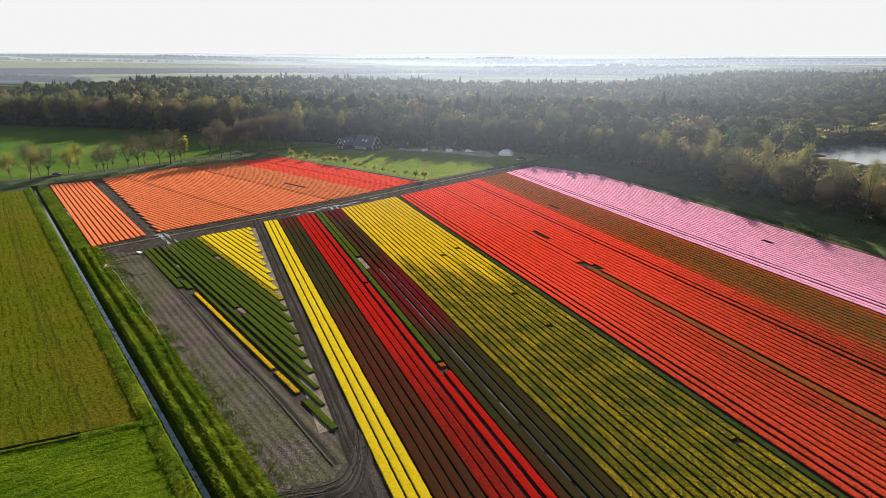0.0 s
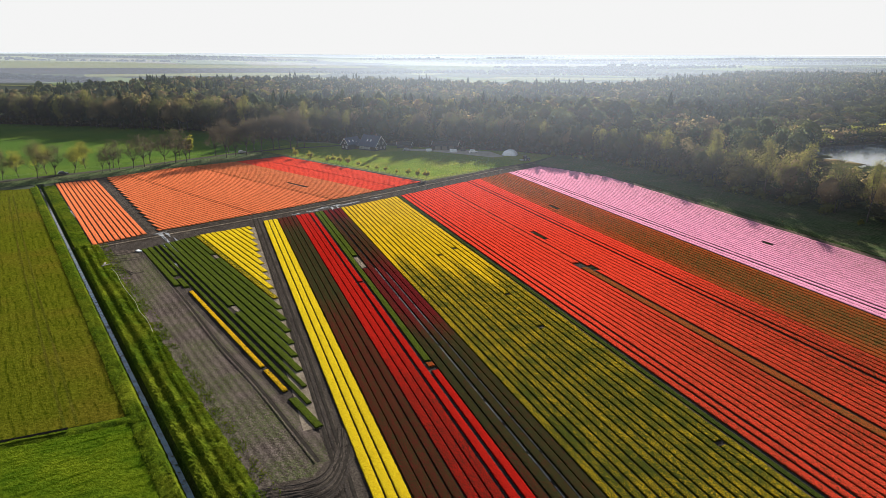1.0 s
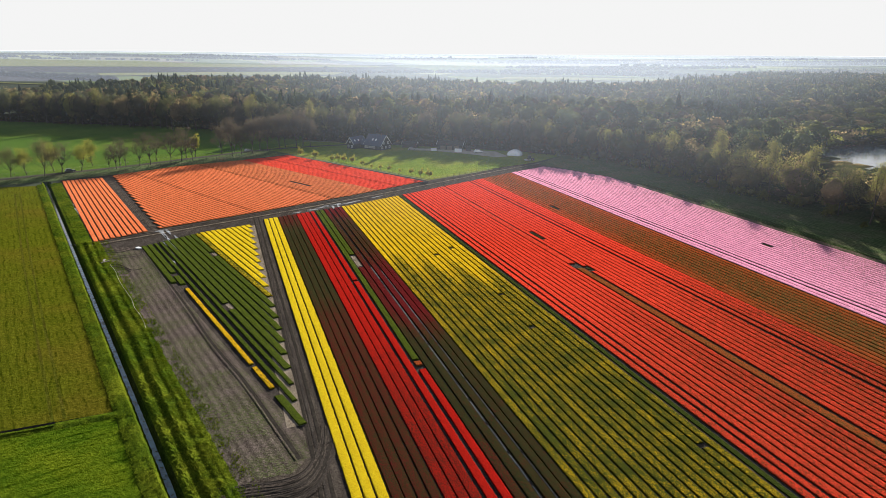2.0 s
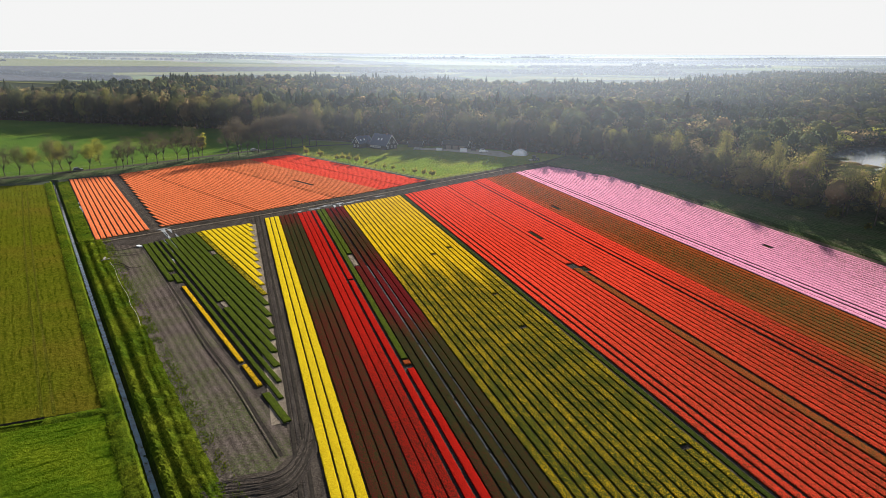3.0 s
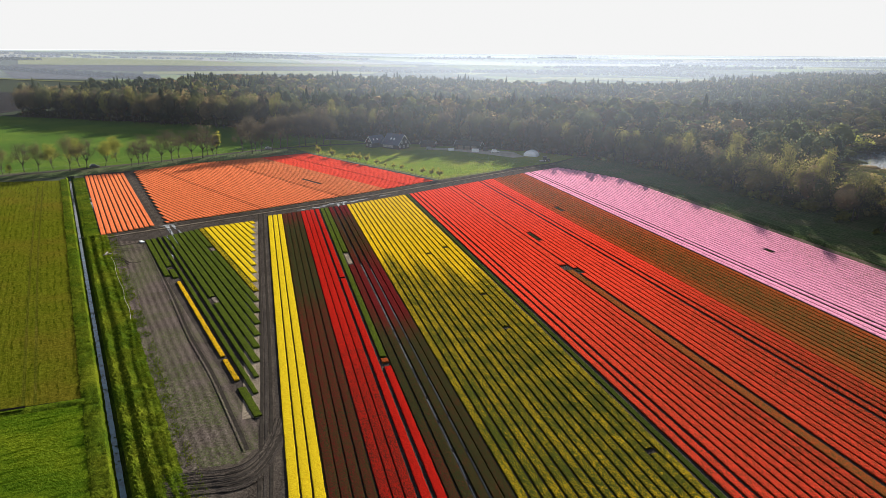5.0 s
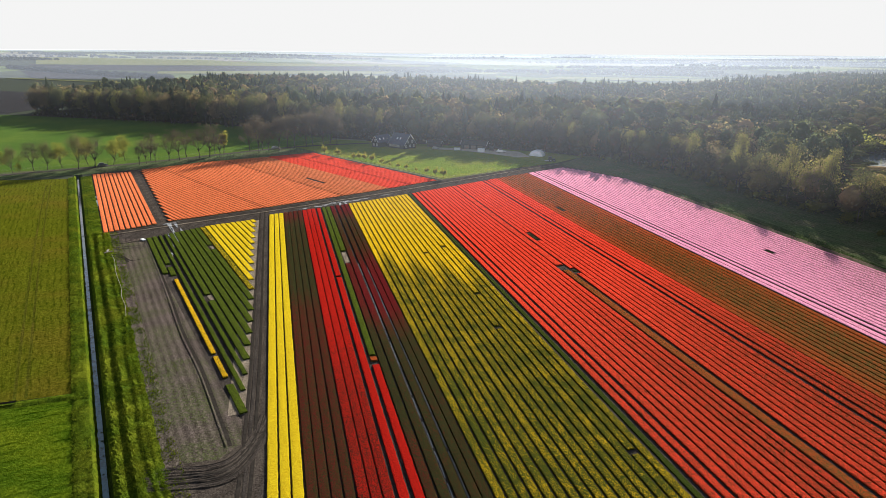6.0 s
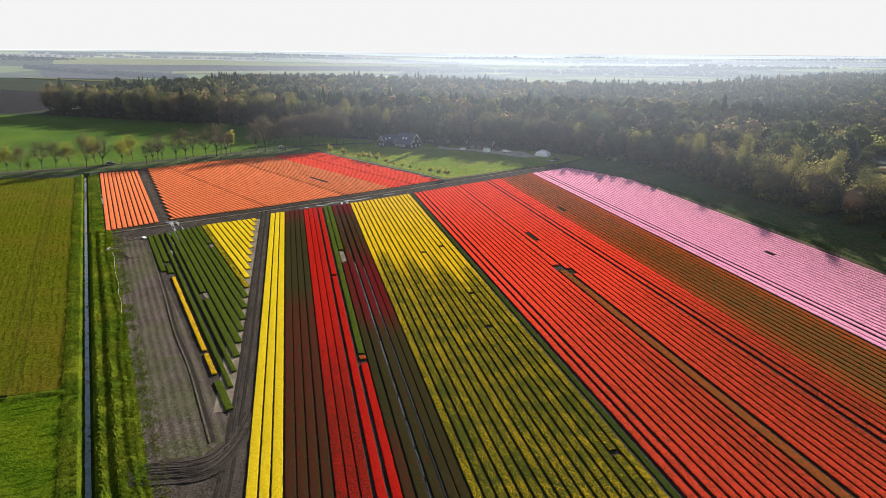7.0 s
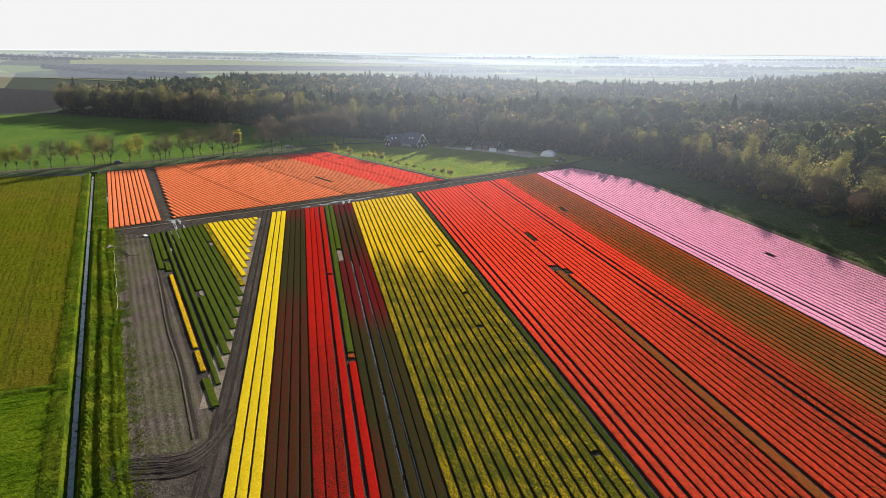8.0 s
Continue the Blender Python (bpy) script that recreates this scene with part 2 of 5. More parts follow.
def water_material(name, colour, rough, ripple, scale=2.0, weed=None, gloss=0.42):
    """Open water, with patches of floating weed if asked."""
    m = Mat(name)
    tone = m.mix(m.step(m.noise(0.5, 5, 0.7), 0.40, 0.62), colour, tuple(c * 0.4 for c in colour))
    coat = m.step(m.noise(0.8, 4, 0.7), 0.45, 0.65)
    dull = m.math("MULTIPLY_ADD", coat, 0.12, rough)
    if weed:
        mat_ = m.step(m.noise(0.55, 5, 0.75), 0.56, 0.62)
        tone, dull = m.mix(mat_, tone, weed), m.math("MULTIPLY_ADD", mat_, 0.6, rough)
        gloss = m.math("MULTIPLY_ADD", mat_, -0.40, 0.5)
    return m.finish(tone, dull, m.bump(m.noise(scale, 4), 0.5, ripple), gloss=gloss)


WATER = water_material("ditch_water", (0.05, 0.135, 0.16), 0.03, 0.010, 2.0, (0.024, 0.036, 0.014))
LAKE_WATER = water_material("rippled_lake_water", (0.12, 0.15, 0.19), 0.05, 0.02)
PUDDLE = water_material("open_water", (0.16, 0.17, 0.185), 0.10, 0.006, gloss=1.0)
BARK = plain("grey_brown_bark", (0.055, 0.045, 0.036), 0.9, 0.3, 6.0)


def leaf_material(name, stops, thin=0.3):
    """Leaves whose colour follows the mesh's tint, tree by tree, and whose light follows the crown's rounding."""
    m = Mat(name)
    tint = m.attr("tint")
    isl = m.n("ShaderNodeNewGeometry").outputs["Random Per Island"]
    c = m.ramp(tint, *stops)
    c = m.mix(isl, m.mix(1.0, c, (0.86, 0.88, 0.88), "MULTIPLY"), m.mix(1.0, c, (1.12, 1.10, 1.06), "MULTIPLY"))
    way = m.n("ShaderNodeVectorTransform", vector_type="NORMAL", convert_from="OBJECT", convert_to="WORLD")
    m.put(way.inputs[0], m.n("ShaderNodeAttribute", attribute_name="round").outputs["Vector"])
    clump = m.noise(0.9, 5, 0.75)
    c = m.mix(m.step(clump, 0.36, 0.62), m.mix(1.0, c, (0.84, 0.85, 0.86), "MULTIPLY"), c)
    relief = m.n("ShaderNodeBump")
    m.put(relief.inputs["Height"], clump)
    m.put(relief.inputs["Normal"], way.outputs[0])
    relief.inputs["Strength"].default_value, relief.inputs["Distance"].default_value = 0.5, 0.7
    lit, through_, both = m.n("ShaderNodeBsdfDiffuse"), m.n("ShaderNodeBsdfTranslucent"), m.n("ShaderNodeMixShader")
    for k in (lit, through_):
        m.put(k.inputs["Color"], c)
        m.put(k.inputs["Normal"], relief.outputs[0])
    both.inputs[0].default_value = thin
    for x, y in ((lit.outputs[0], both.inputs[1]), (through_.outputs[0], both.inputs[2]), (both.outputs[0], m.out.inputs["Surface"])):
        m.t.links.new(x, y)
    return m.m


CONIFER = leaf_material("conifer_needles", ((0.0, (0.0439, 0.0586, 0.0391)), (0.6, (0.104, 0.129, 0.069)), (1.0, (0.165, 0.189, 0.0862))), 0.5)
BROADLEAF = leaf_material("spring_leaves", ((0.0, (0.11, 0.0842, 0.062)), (0.25, (0.0858, 0.0799, 0.044)), (0.5, (0.119, 0.132, 0.048)),
                                            (0.72, (0.31, 0.225, 0.125)), (0.85, (0.25, 0.215, 0.075)), (1.0, (0.25, 0.265, 0.055))), 0.5)
YOUNG_LEAF = leaf_material("young_yellow_leaves", ((0.0, (0.24, 0.22, 0.045)), (0.5, (0.30, 0.30, 0.05)), (1.0, (0.40, 0.38, 0.06))), 0.65)
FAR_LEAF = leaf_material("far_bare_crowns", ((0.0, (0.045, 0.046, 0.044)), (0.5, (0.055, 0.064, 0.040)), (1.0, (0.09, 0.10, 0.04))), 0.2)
WHITE = plain("white_paint", (0.75, 0.75, 0.73), 0.5, 0.06)
DARKWOOD = plain("black_stained_boards", (0.030, 0.030, 0.032), 0.7, 0.3)
TILES = plain("blue_grey_roof_tiles", (0.05, 0.066, 0.11), 0.7, 0.2, 2.0, gloss=0.2)
SHEET = plain("dull_grey_roof_sheet", (0.030, 0.032, 0.035), 0.85, 0.3, 1.5, gloss=0.1)
BRICK = plain("brown_brick", (0.16, 0.09, 0.06), 0.85, 0.25)
GLASS = plain("window_glass", (0.03, 0.035, 0.045), 0.08, 0.1, gloss=0.8)
FILM = plain("white_plastic_film", (0.72, 0.75, 0.78), 0.35, 0.08)
STEEL = plain("galvanised_steel", (0.42, 0.43, 0.44), 0.4, 0.15, metal=0.8)
BLACK = plain("black_rubber", (0.02, 0.02, 0.02), 0.7, 0.2)
PAINT_BLUE = plain("dark_blue_paint", (0.03, 0.035, 0.05), 0.3, 0.1)
PAINT_GREY = plain("grey_car_paint", (0.25, 0.26, 0.27), 0.3, 0.1)
POST = plain("weathered_post_wood", (0.14, 0.12, 0.095), 0.9, 0.3, 8.0)
HOSE = plain("pale_plastic_hose", (0.30, 0.285, 0.24), 0.5, 0.15)

# ---------------------------------------------------------------- mesh helpers
SOIL_Z = -0.32


def mesh_ob(name, verts, faces, mat, attrs=None, smooth=True, parent=None):
    """A mesh object from arrays of points and of faces with one number of corners."""
    verts, faces = np.asarray(verts, np.float32), np.asarray(faces, np.int32)
    me = bpy.data.meshes.new(name)
    k = faces.shape[1]
    me.vertices.add(len(verts))
    me.vertices.foreach_set("co", verts.ravel())
    me.loops.add(faces.size)
    me.loops.foreach_set("vertex_index", faces.ravel())
    me.polygons.add(len(faces))
    me.polygons.foreach_set("loop_start", np.arange(0, faces.size, k, dtype=np.int32))
    for key, values in (attrs or {}).items():
        values = np.asarray(values, np.float32)
        a = me.attributes.new(key, "FLOAT" if values.ndim == 1 else "FLOAT_VECTOR", "POINT")
        a.data.foreach_set("value" if values.ndim == 1 else "vector", values.ravel())
    me.update(calc_edges=True)
    me.polygons.foreach_set("use_smooth", np.full(len(faces), smooth))
    me.materials.append(mat)
    ob = new(name, me)
    if parent:
        ob.parent = parent
    return ob


def part(name, bm, material, parent=None, label="", smooth=False):
    me = bpy.data.meshes.new(name)
    bm.to_mesh(me)
    bm.free()
    for p in me.polygons:
        p.use_smooth = smooth
    me.materials.append(material)
    ob = new(name, me)
    if parent:
        ob.parent = parent
    if label:
        ob["label"] = label
    return ob


def empty(name, m, label, category, group=""):
    ob = new(name)
    ob.matrix_world = m
    return tagged(ob, label, category, group)


def box(bm, x0, x1, y0, y1, z0, z1, bevel=0.0):
    r = bmesh.ops.create_cube(bm, size=1.0, matrix=Matrix.LocRotScale(((x0 + x1) / 2, (y0 + y1) / 2, (z0 + z1) / 2), None, (x1 - x0, y1 - y0, z1 - z0)))
    if bevel:
        edges = list({e for v in r["verts"] for e in v.link_edges})
        bmesh.ops.bevel(bm, geom=edges, offset=bevel, segments=2, affect="EDGES", profile=0.6)
    return bm


def tube(bm, a, b, r0, r1, n=6):
    a, b = Vector(a), Vector(b)
    q = (b - a).to_track_quat("Z", "Y").to_matrix().to_4x4()
    bmesh.ops.create_cone(bm, cap_ends=True, segments=n, radius1=r0, radius2=r1, depth=(b - a).length, matrix=Matrix.Translation((a + b) / 2) @ q)
    return bm


def axes(heading):
    """Ways along and to the right of a line that runs at a heading clockwise from +y."""
    a = radians(heading)
    d = np.array((math.sin(a), math.cos(a)))
    return d, np.array((-d[1], d[0]))


def inside(poly, x, y):
    """Which of the points lie in the polygon."""
    x, y = np.asarray(x, float), np.asarray(y, float)
    hit = np.zeros(x.shape, bool)
    for (x0, y0), (x1, y1) in zip(poly, poly[1:] + poly[:1]):
        cross = (y0 > y) != (y1 > y)
        hit ^= cross & (x < (x1 - x0) * (y - y0) / ((y1 - y0) or 1e-9) + x0)
    return hit


def patch(name, poly, z, mat, label, category="ground"):
    """A flat piece of ground over a polygon."""
    bm = bmesh.new()
    bm.faces.new([bm.verts.new((x, y, z)) for x, y in poly])
    bmesh.ops.triangulate(bm, faces=bm.faces[:])
    ob = part(name, bm, mat, smooth=True)
    return tagged(ob, label, category, kind="structure")


def strip(name, line, width, z, mat, label, category="ground", lumps=0.0, step=2.0, cols=5, crown=0.0):
    """A band along a line of points, lumpy if asked."""
    pts = [Vector((*p, 0)) for p in line]
    rows = []
    for i, (a, b) in enumerate(zip(pts, pts[1:])):
        k = max(1, int((b - a).length / step))
        before, after = pts[max(i - 1, 0)], pts[min(i + 2, len(pts) - 1)]
        m0, m1 = (b - before) * 0.5, (after - a) * 0.5
        for j in range(k):
            f = j / k
            rows.append(a * (2 * f ** 3 - 3 * f * f + 1) + m0 * (f ** 3 - 2 * f * f + f) + b * (3 * f * f - 2 * f ** 3) + m1 * (f ** 3 - f * f))
    rows.append(pts[-1])
    verts, faces = [], []
    for i, p in enumerate(rows):
        d = (rows[min(i + 1, len(rows) - 1)] - rows[max(i - 1, 0)]).normalized()
        r = Vector((d.y, -d.x, 0))
        for j in range(cols):
            f = j / (cols - 1)
            q = p + r * (f - 0.5) * width
            edge = math.sin(math.pi * f)
            lump = noise.noise(Vector((q.x * 0.7, q.y * 0.7, 3.0))) * lumps + noise.noise(Vector((q.x * 2.3, q.y * 2.3, 7.0))) * lumps * 0.6
            side = noise.noise(Vector((q.x * 0.3, q.y * 0.3, j))) * width * 0.06
            q = q + r * side
            verts.append((q.x, q.y, z + lump * (0.3 + 0.7 * edge) + crown * edge))
    n = len(rows)
    for i in range(n - 1):
        for j in range(cols - 1):
            a = i * cols + j
            faces.append((a, a + cols, a + cols + 1, a + 1))
    ob = mesh_ob(name, verts, faces, mat)
    return tagged(ob, label, category, kind="structure")


# ---------------------------------------------------------------- ground with its ditch
DITCH = np.array((-86.0, 151.0))
DD, DN = axes(144.5)
s_lines = np.array([-5000, -3600, -2500, -1700, -1100, -700, -450, -280, -160, -90, -45, -20, -8, -3.6, -1.6, -1.0, -0.35, 0.1, 0.7, 1.15, 1.7, 2.3, 3.2, 5, 9, 20, 45, 90, 160, 280, 450, 700, 1100, 1700, 2500, 3600, 5000.0])
w_lines = np.array([-5200, -3800, -3000, -2200, -1600, -1100, -700, -450, -300, -220, -180, -174, -172, -140, -100, -60, -20, 20, 60, 100, 140, 150, 154, 200, 300, 600, 1200, 2500, 4500.0])
sg, wg = np.meshgrid(s_lines, w_lines)
gx, gy = DITCH[0] + sg * DN[0] + wg * DD[0], DITCH[1] + sg * DN[1] + wg * DD[1]
cut = np.interp(sg, [-1.6, -1.0, -0.35, 0.1, 0.7, 1.15, 1.7, 2.3], [0, 0.3, 1.4, 2.0, 2.0, 1.5, 0.6, 0.0], 0, 0) * ((wg > -173) & (wg < 152))

def swell(x, y):
    """How high the far plain lies: it rises to low hills, higher towards the west."""
    f = np.clip((np.hypot(x, y) - 1700) / 3200, 0, 1)
    west = np.clip((-6 - np.degrees(np.arctan2(x, y))) / 22, 0, 1)
    return (34 + 14 * west * west * (3 - 2 * west)) * f * f * (3 - 2 * f)


gz = -0.37 - cut + swell(gx, gy)
rows_n, cols_n = sg.shape
idx = np.arange(rows_n * cols_n).reshape(rows_n, cols_n)
quads = np.stack([idx[:-1, :-1], idx[1:, :-1], idx[1:, 1:], idx[:-1, 1:]], -1).reshape(-1, 4)
ground = tagged(mesh_ob("ground", np.stack([gx, gy, gz], -1).reshape(-1, 3), quads, FARMLAND, smooth=False), "flat farmland with a narrow straight ditch", "ground", kind="structure")


def ditch_xy(s, w):
    p = DITCH + s * DN + w * DD
    return float(p[0]), float(p[1])


water = patch("water", [ditch_xy(-0.45, -172), ditch_xy(0.9, -172), ditch_xy(0.9, 150), ditch_xy(-0.45, 150)], -1.5, WATER, "still water in the straight farm ditch", "water")

# ---------------------------------------------------------------- fields and tracks
O = np.array((-65.4, 228.0))
MD, MN = axes(159.1)


def field_xy(u, v):
    p = O + u * MN + v * MD
    return float(p[0]), float(p[1])


def north_v(u):
    return float(np.interp(u, [0, 30.6, 57, 124, 148, 155, 164, 166], [0, -11.8, -25.3, -61.2, -72.8, -60.6, -37.6, 0]))


SOUTH_Y = 50.0
tilled = [(-182, 297), (-167, 310), (-98, 382), (-11, 306), (24, 341), (46, 356), field_xy(156, -66), field_xy(167, -36), field_xy(167, 200), (30, 40), (-8, 40), ditch_xy(6.0, 110), ditch_xy(6.0, -20), ditch_xy(6.2, -40), ditch_xy(6.2, -60), ditch_xy(6.2, -172)]
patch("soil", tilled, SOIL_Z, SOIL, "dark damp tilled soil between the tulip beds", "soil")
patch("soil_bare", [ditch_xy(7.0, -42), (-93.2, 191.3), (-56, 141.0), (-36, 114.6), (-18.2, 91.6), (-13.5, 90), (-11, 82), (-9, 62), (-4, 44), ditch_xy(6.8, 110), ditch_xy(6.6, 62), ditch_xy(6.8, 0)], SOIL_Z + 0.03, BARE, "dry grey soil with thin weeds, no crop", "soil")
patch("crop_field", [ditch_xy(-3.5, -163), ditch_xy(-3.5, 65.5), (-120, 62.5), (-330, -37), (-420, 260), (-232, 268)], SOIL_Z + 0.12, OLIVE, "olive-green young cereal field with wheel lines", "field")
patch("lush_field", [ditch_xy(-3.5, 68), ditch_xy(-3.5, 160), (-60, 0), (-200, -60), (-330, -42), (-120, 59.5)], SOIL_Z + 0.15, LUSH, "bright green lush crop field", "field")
patch("meadow", [(-235, 286), (-190, 318), (-160, 350), (-120, 396), (-98, 420), (-110, 470), (-230, 522), (-440, 560), (-520, 420), (-420, 268)], SOIL_Z + 0.06, MEADOW, "bright green meadow behind the avenue", "meadow")
patch("pasture", [(-97, 384), (-10.5, 308), (24, 344), (44, 362), (62, 388), (40, 402), (-30, 425), (-100, 440), (-118, 402)], SOIL_Z + 0.08, PASTURE, "sunny pasture in front of the farmhouse", "meadow")
patch("headland", [(46, 357), field_xy(156, -65), field_xy(165.5, -37), field_xy(165.5, 205), (200, 60), (260, 180), (190, 300), (130, 380), (62, 392)], SOIL_Z + 0.04, HEADLAND, "shaded rough grass strip before the wood", "field")
for k in range(9):
    a = 166.2 + 0.72 * k
    strip("furrow", [field_xy(a, -34 + 3 * k), field_xy(a + 0.15, 20), field_xy(a - 0.1, 70), field_xy(a + 0.1, 120 - 5 * k)], (0.62, 0.5, 0.42)[k // 3], SOIL_Z + 0.06, FURROW if k < 3 else RANK, "earth furrow between pink tulips and grass" if k < 3 else "low rank row of grass beside the tulips", "soil", 0.05, 1.5, 5, 0.05)
strip("verge", [ditch_xy(-2.25, -165), ditch_xy(-2.25, 150)], 2.6, SOIL_Z + 0.2, VERGE, "tall bright grass on the ditch bank", "verge", 0.16, 1.0, 7, 0.15)
strip("verge", [ditch_xy(3.8, -165), ditch_xy(3.8, -50)], 4.7, SOIL_Z + 0.08, VERGE, "tall bright grass on the ditch bank", "verge", 0.2, 1.0, 7, 0.2)
RIDGES = ((2.1, 0.60, 0.42), (4.5, 0.65, 0.50), (6.6, 0.40, 0.20), (7.6, 0.36, 0.12))


def ridge_height(q, w):
    wander = 0.35 * math.sin(w * 0.06) + 0.2 * math.sin(w * 0.17 + 2)
    return sum(h * math.exp(-((q - c - wander * (c - 2.5) / 4) / d) ** 2) for c, d, h in RIDGES)


def grass_ridges(w0, w1, s0=1.3, s1=8.3, step=0.45):
    """The mown verge: long ridges of tall grass side by side, clumpy along their crests."""
    ws, ss = np.arange(w0, w1, step), np.linspace(s0, s1, 30)
    verts, faces = [], []
    for w in ws:
        for j, q in enumerate(ss):
            ragged = noise.noise(Vector((w * 0.35, 2.0, 5.0))) * 1.2 + noise.noise(Vector((w * 1.1, 8.0, 5.0))) * 0.5 if j == 29 else 0.0
            x, y = ditch_xy(q + ragged, w)
            clump = 0.85 + 0.22 * noise.noise(Vector((q * 1.6, w * 0.22, 3.0))) + 0.65 * noise.noise(Vector((q * 3.0, w * 1.5, 7.0)))
            verts.append((x, y, SOIL_Z + (0.07 + ridge_height(q, w) * clump if j < 29 else -0.04)))
    for i in range(len(ws) - 1):
        for j in range(29):
            a = i * 30 + j
            faces.append((a, a + 30, a + 31, a + 1))
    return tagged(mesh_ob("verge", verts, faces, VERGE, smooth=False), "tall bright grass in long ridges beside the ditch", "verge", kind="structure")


grass_ridges(-50, 112)
strip("track", [(-112, 190), (-95, 207), (-68, 234), (-36, 268), (-8, 300), (24, 337), (48, 362)], 7.5, SOIL_Z + 0.03, TRACK, "rutted dark dirt track across the fields", "track", 0.06, 1.5, 7)
strip("track", [field_xy(-3.2, -6), field_xy(-2.6, 60), field_xy(-2.6, 150), field_xy(-3.5, 190)], 3.0, SOIL_Z + 0.05, TRACK, "rutted dark dirt track across the fields", "track", 0.05, 1.0, 7)
strip("track", [(-97.4, 211.0), (-130, 256), (-165.5, 306.5)], 1.5, SOIL_Z + 0.035, TRACK, "worn earth path between two tulip fields", "track", 0.05, 1.0, 5)
strip("track", [ditch_xy(6.6, -164), ditch_xy(6.3, -110), ditch_xy(6.6, -52)], 1.0, SOIL_Z + 0.05, TRACK, "muddy path between verge and tulip beds", "track", 0.05, 1.0, 5)
patch("roadside", [(-430, 106), (-240, 258), (-184, 294), (-167, 311.5), (-98, 384), (-114, 402), (-130, 392), (-233, 288), (-300, 226), (-440, 122)], SOIL_Z + 0.02, HEADLAND, "trodden grass and earth beside the road", "verge")
strip("verge", [ditch_xy(-3.2, 66.8), (-60, 89.6), (-120, 61), (-180, 32.6)], 2.6, SOIL_Z + 0.12, VERGE, "grass bank between two crops", "verge", 0.15, 1.0, 7, 0.25)
# dark strip stands in for the shadow inside the gully
strip("gully", [(-58, 91.0), (-80, 80.6), (-120, 61.6), (-180, 33.1)], 1.3, SOIL_Z + 0.45, CLAY, "shallow gully between two crops, its shade put into the colour", "ditch", 0.05, 1.0, 5, -0.35)
strip("road", [(-420, 120), (-300, 215), (-227, 281), (-200, 305.5), (-171, 335), (-146, 366), (-127, 389), (-105, 408), (-60, 432)], 4.2, SOIL_Z + 0.1, ROAD, "narrow grey country road along the avenue", "road", 0.0, 6.0, 3)
patch("yard", [(-30, 404), (-12, 402), (8, 390), (24, 379), (31, 383), (24, 402), (8, 409), (-28, 412)], SOIL_Z + 0.12, SAND, "pale sandy farmyard", "yard")

def slope_band(name, s0, z0, s1, z1, w0, w1, mat, label, category):
    """A sloping lumpy band beside the ditch."""
    n, c = int((w1 - w0) / 0.8), 6
    verts, faces = [], []
    for i in range(n + 1):
        for j in range(c):
            f = j / (c - 1)
            x, y = ditch_xy(s0 + (s1 - s0) * f, w0 + (w1 - w0) * i / n)
            k = noise.noise(Vector((x * 0.9, y * 0.9, 5.0)))
            verts.append((x + k * 0.15 * f, y, z0 + (z1 - z0) * f ** 1.3 + 0.10 * k))
    for i in range(n):
        for j in range(c - 1):
            a = i * c + j
            faces.append((a, a + c, a + c + 1, a + 1))
    return tagged(mesh_ob(name, verts, faces, mat), label, category, kind="structure")


slope_band("bank", -1.2, SOIL_Z + 0.2, -0.05, -1.6, -172, 150, VERGE, "grassy bank falling to the ditch", "bank")
slope_band("bank", 1.5, SOIL_Z + 0.12, 0.62, -1.6, -172, 150, BANK, "grassy bank falling to the ditch", "bank")
WORN = grass_material("trodden_crop", (0.075, 0.080, 0.010), (0.095, 0.095, 0.012), (0.11, 0.095, 0.016), 144.5, 9)
for s in (-10.5, -12.3, -34.5, -36.3, -58.5, -60.3):
    strip("wheel_line", [ditch_xy(s, -150), ditch_xy(s - 0.6, -40), ditch_xy(s, 62 - s * 0.14)], 0.5, SOIL_Z + 0.14, WORN, "pressed wheel line through the young crop", "track", 0.02, 4.0, 3)
for off in (-2.6, -0.9, 0.9, 2.4):
    strip("rut", [(-110 + off * 0.7, 192 - off * 0.7), (-93 + off * 0.7, 209 - off * 0.7), (-68 + off * 0.7, 234 - off * 0.7), (-36 + off * 0.7, 268 - off * 0.7), (-8 + off * 0.7, 300 - off * 0.7), (22 + off * 0.7, 334.5 - off * 0.7), (46 + off * 0.7, 360 - off * 0.7)], 0.55, SOIL_Z + 0.09, CLAY if off != 0.9 else CRUST, "muddy wheel rut in the dirt track", "track", 0.05, 1.0, 3)
for off, mat in ((-3.35, CLAY), (-1.75, CLAY), (-2.55, SOIL)):
    strip("rut", [field_xy(off, -4), field_xy(off, 60), field_xy(off + 0.1, 120), field_xy(off - 0.6, 165), field_xy(off - 2.5, 190)], 0.5, SOIL_Z + 0.11, mat, "muddy wheel rut in the dirt track", "track", 0.05, 1.0, 3)
patch("turning_place", [(-26.5, 75.5), (-21.5, 78.6), (-16.4, 80.4), (-15.3, 84), (-12.6, 87), (-9.6, 80), (-5.5, 66), (-9, 58), (-21, 69.5)], SOIL_Z + 0.042, TRACK, "churned dark earth where tractors turn", "track")
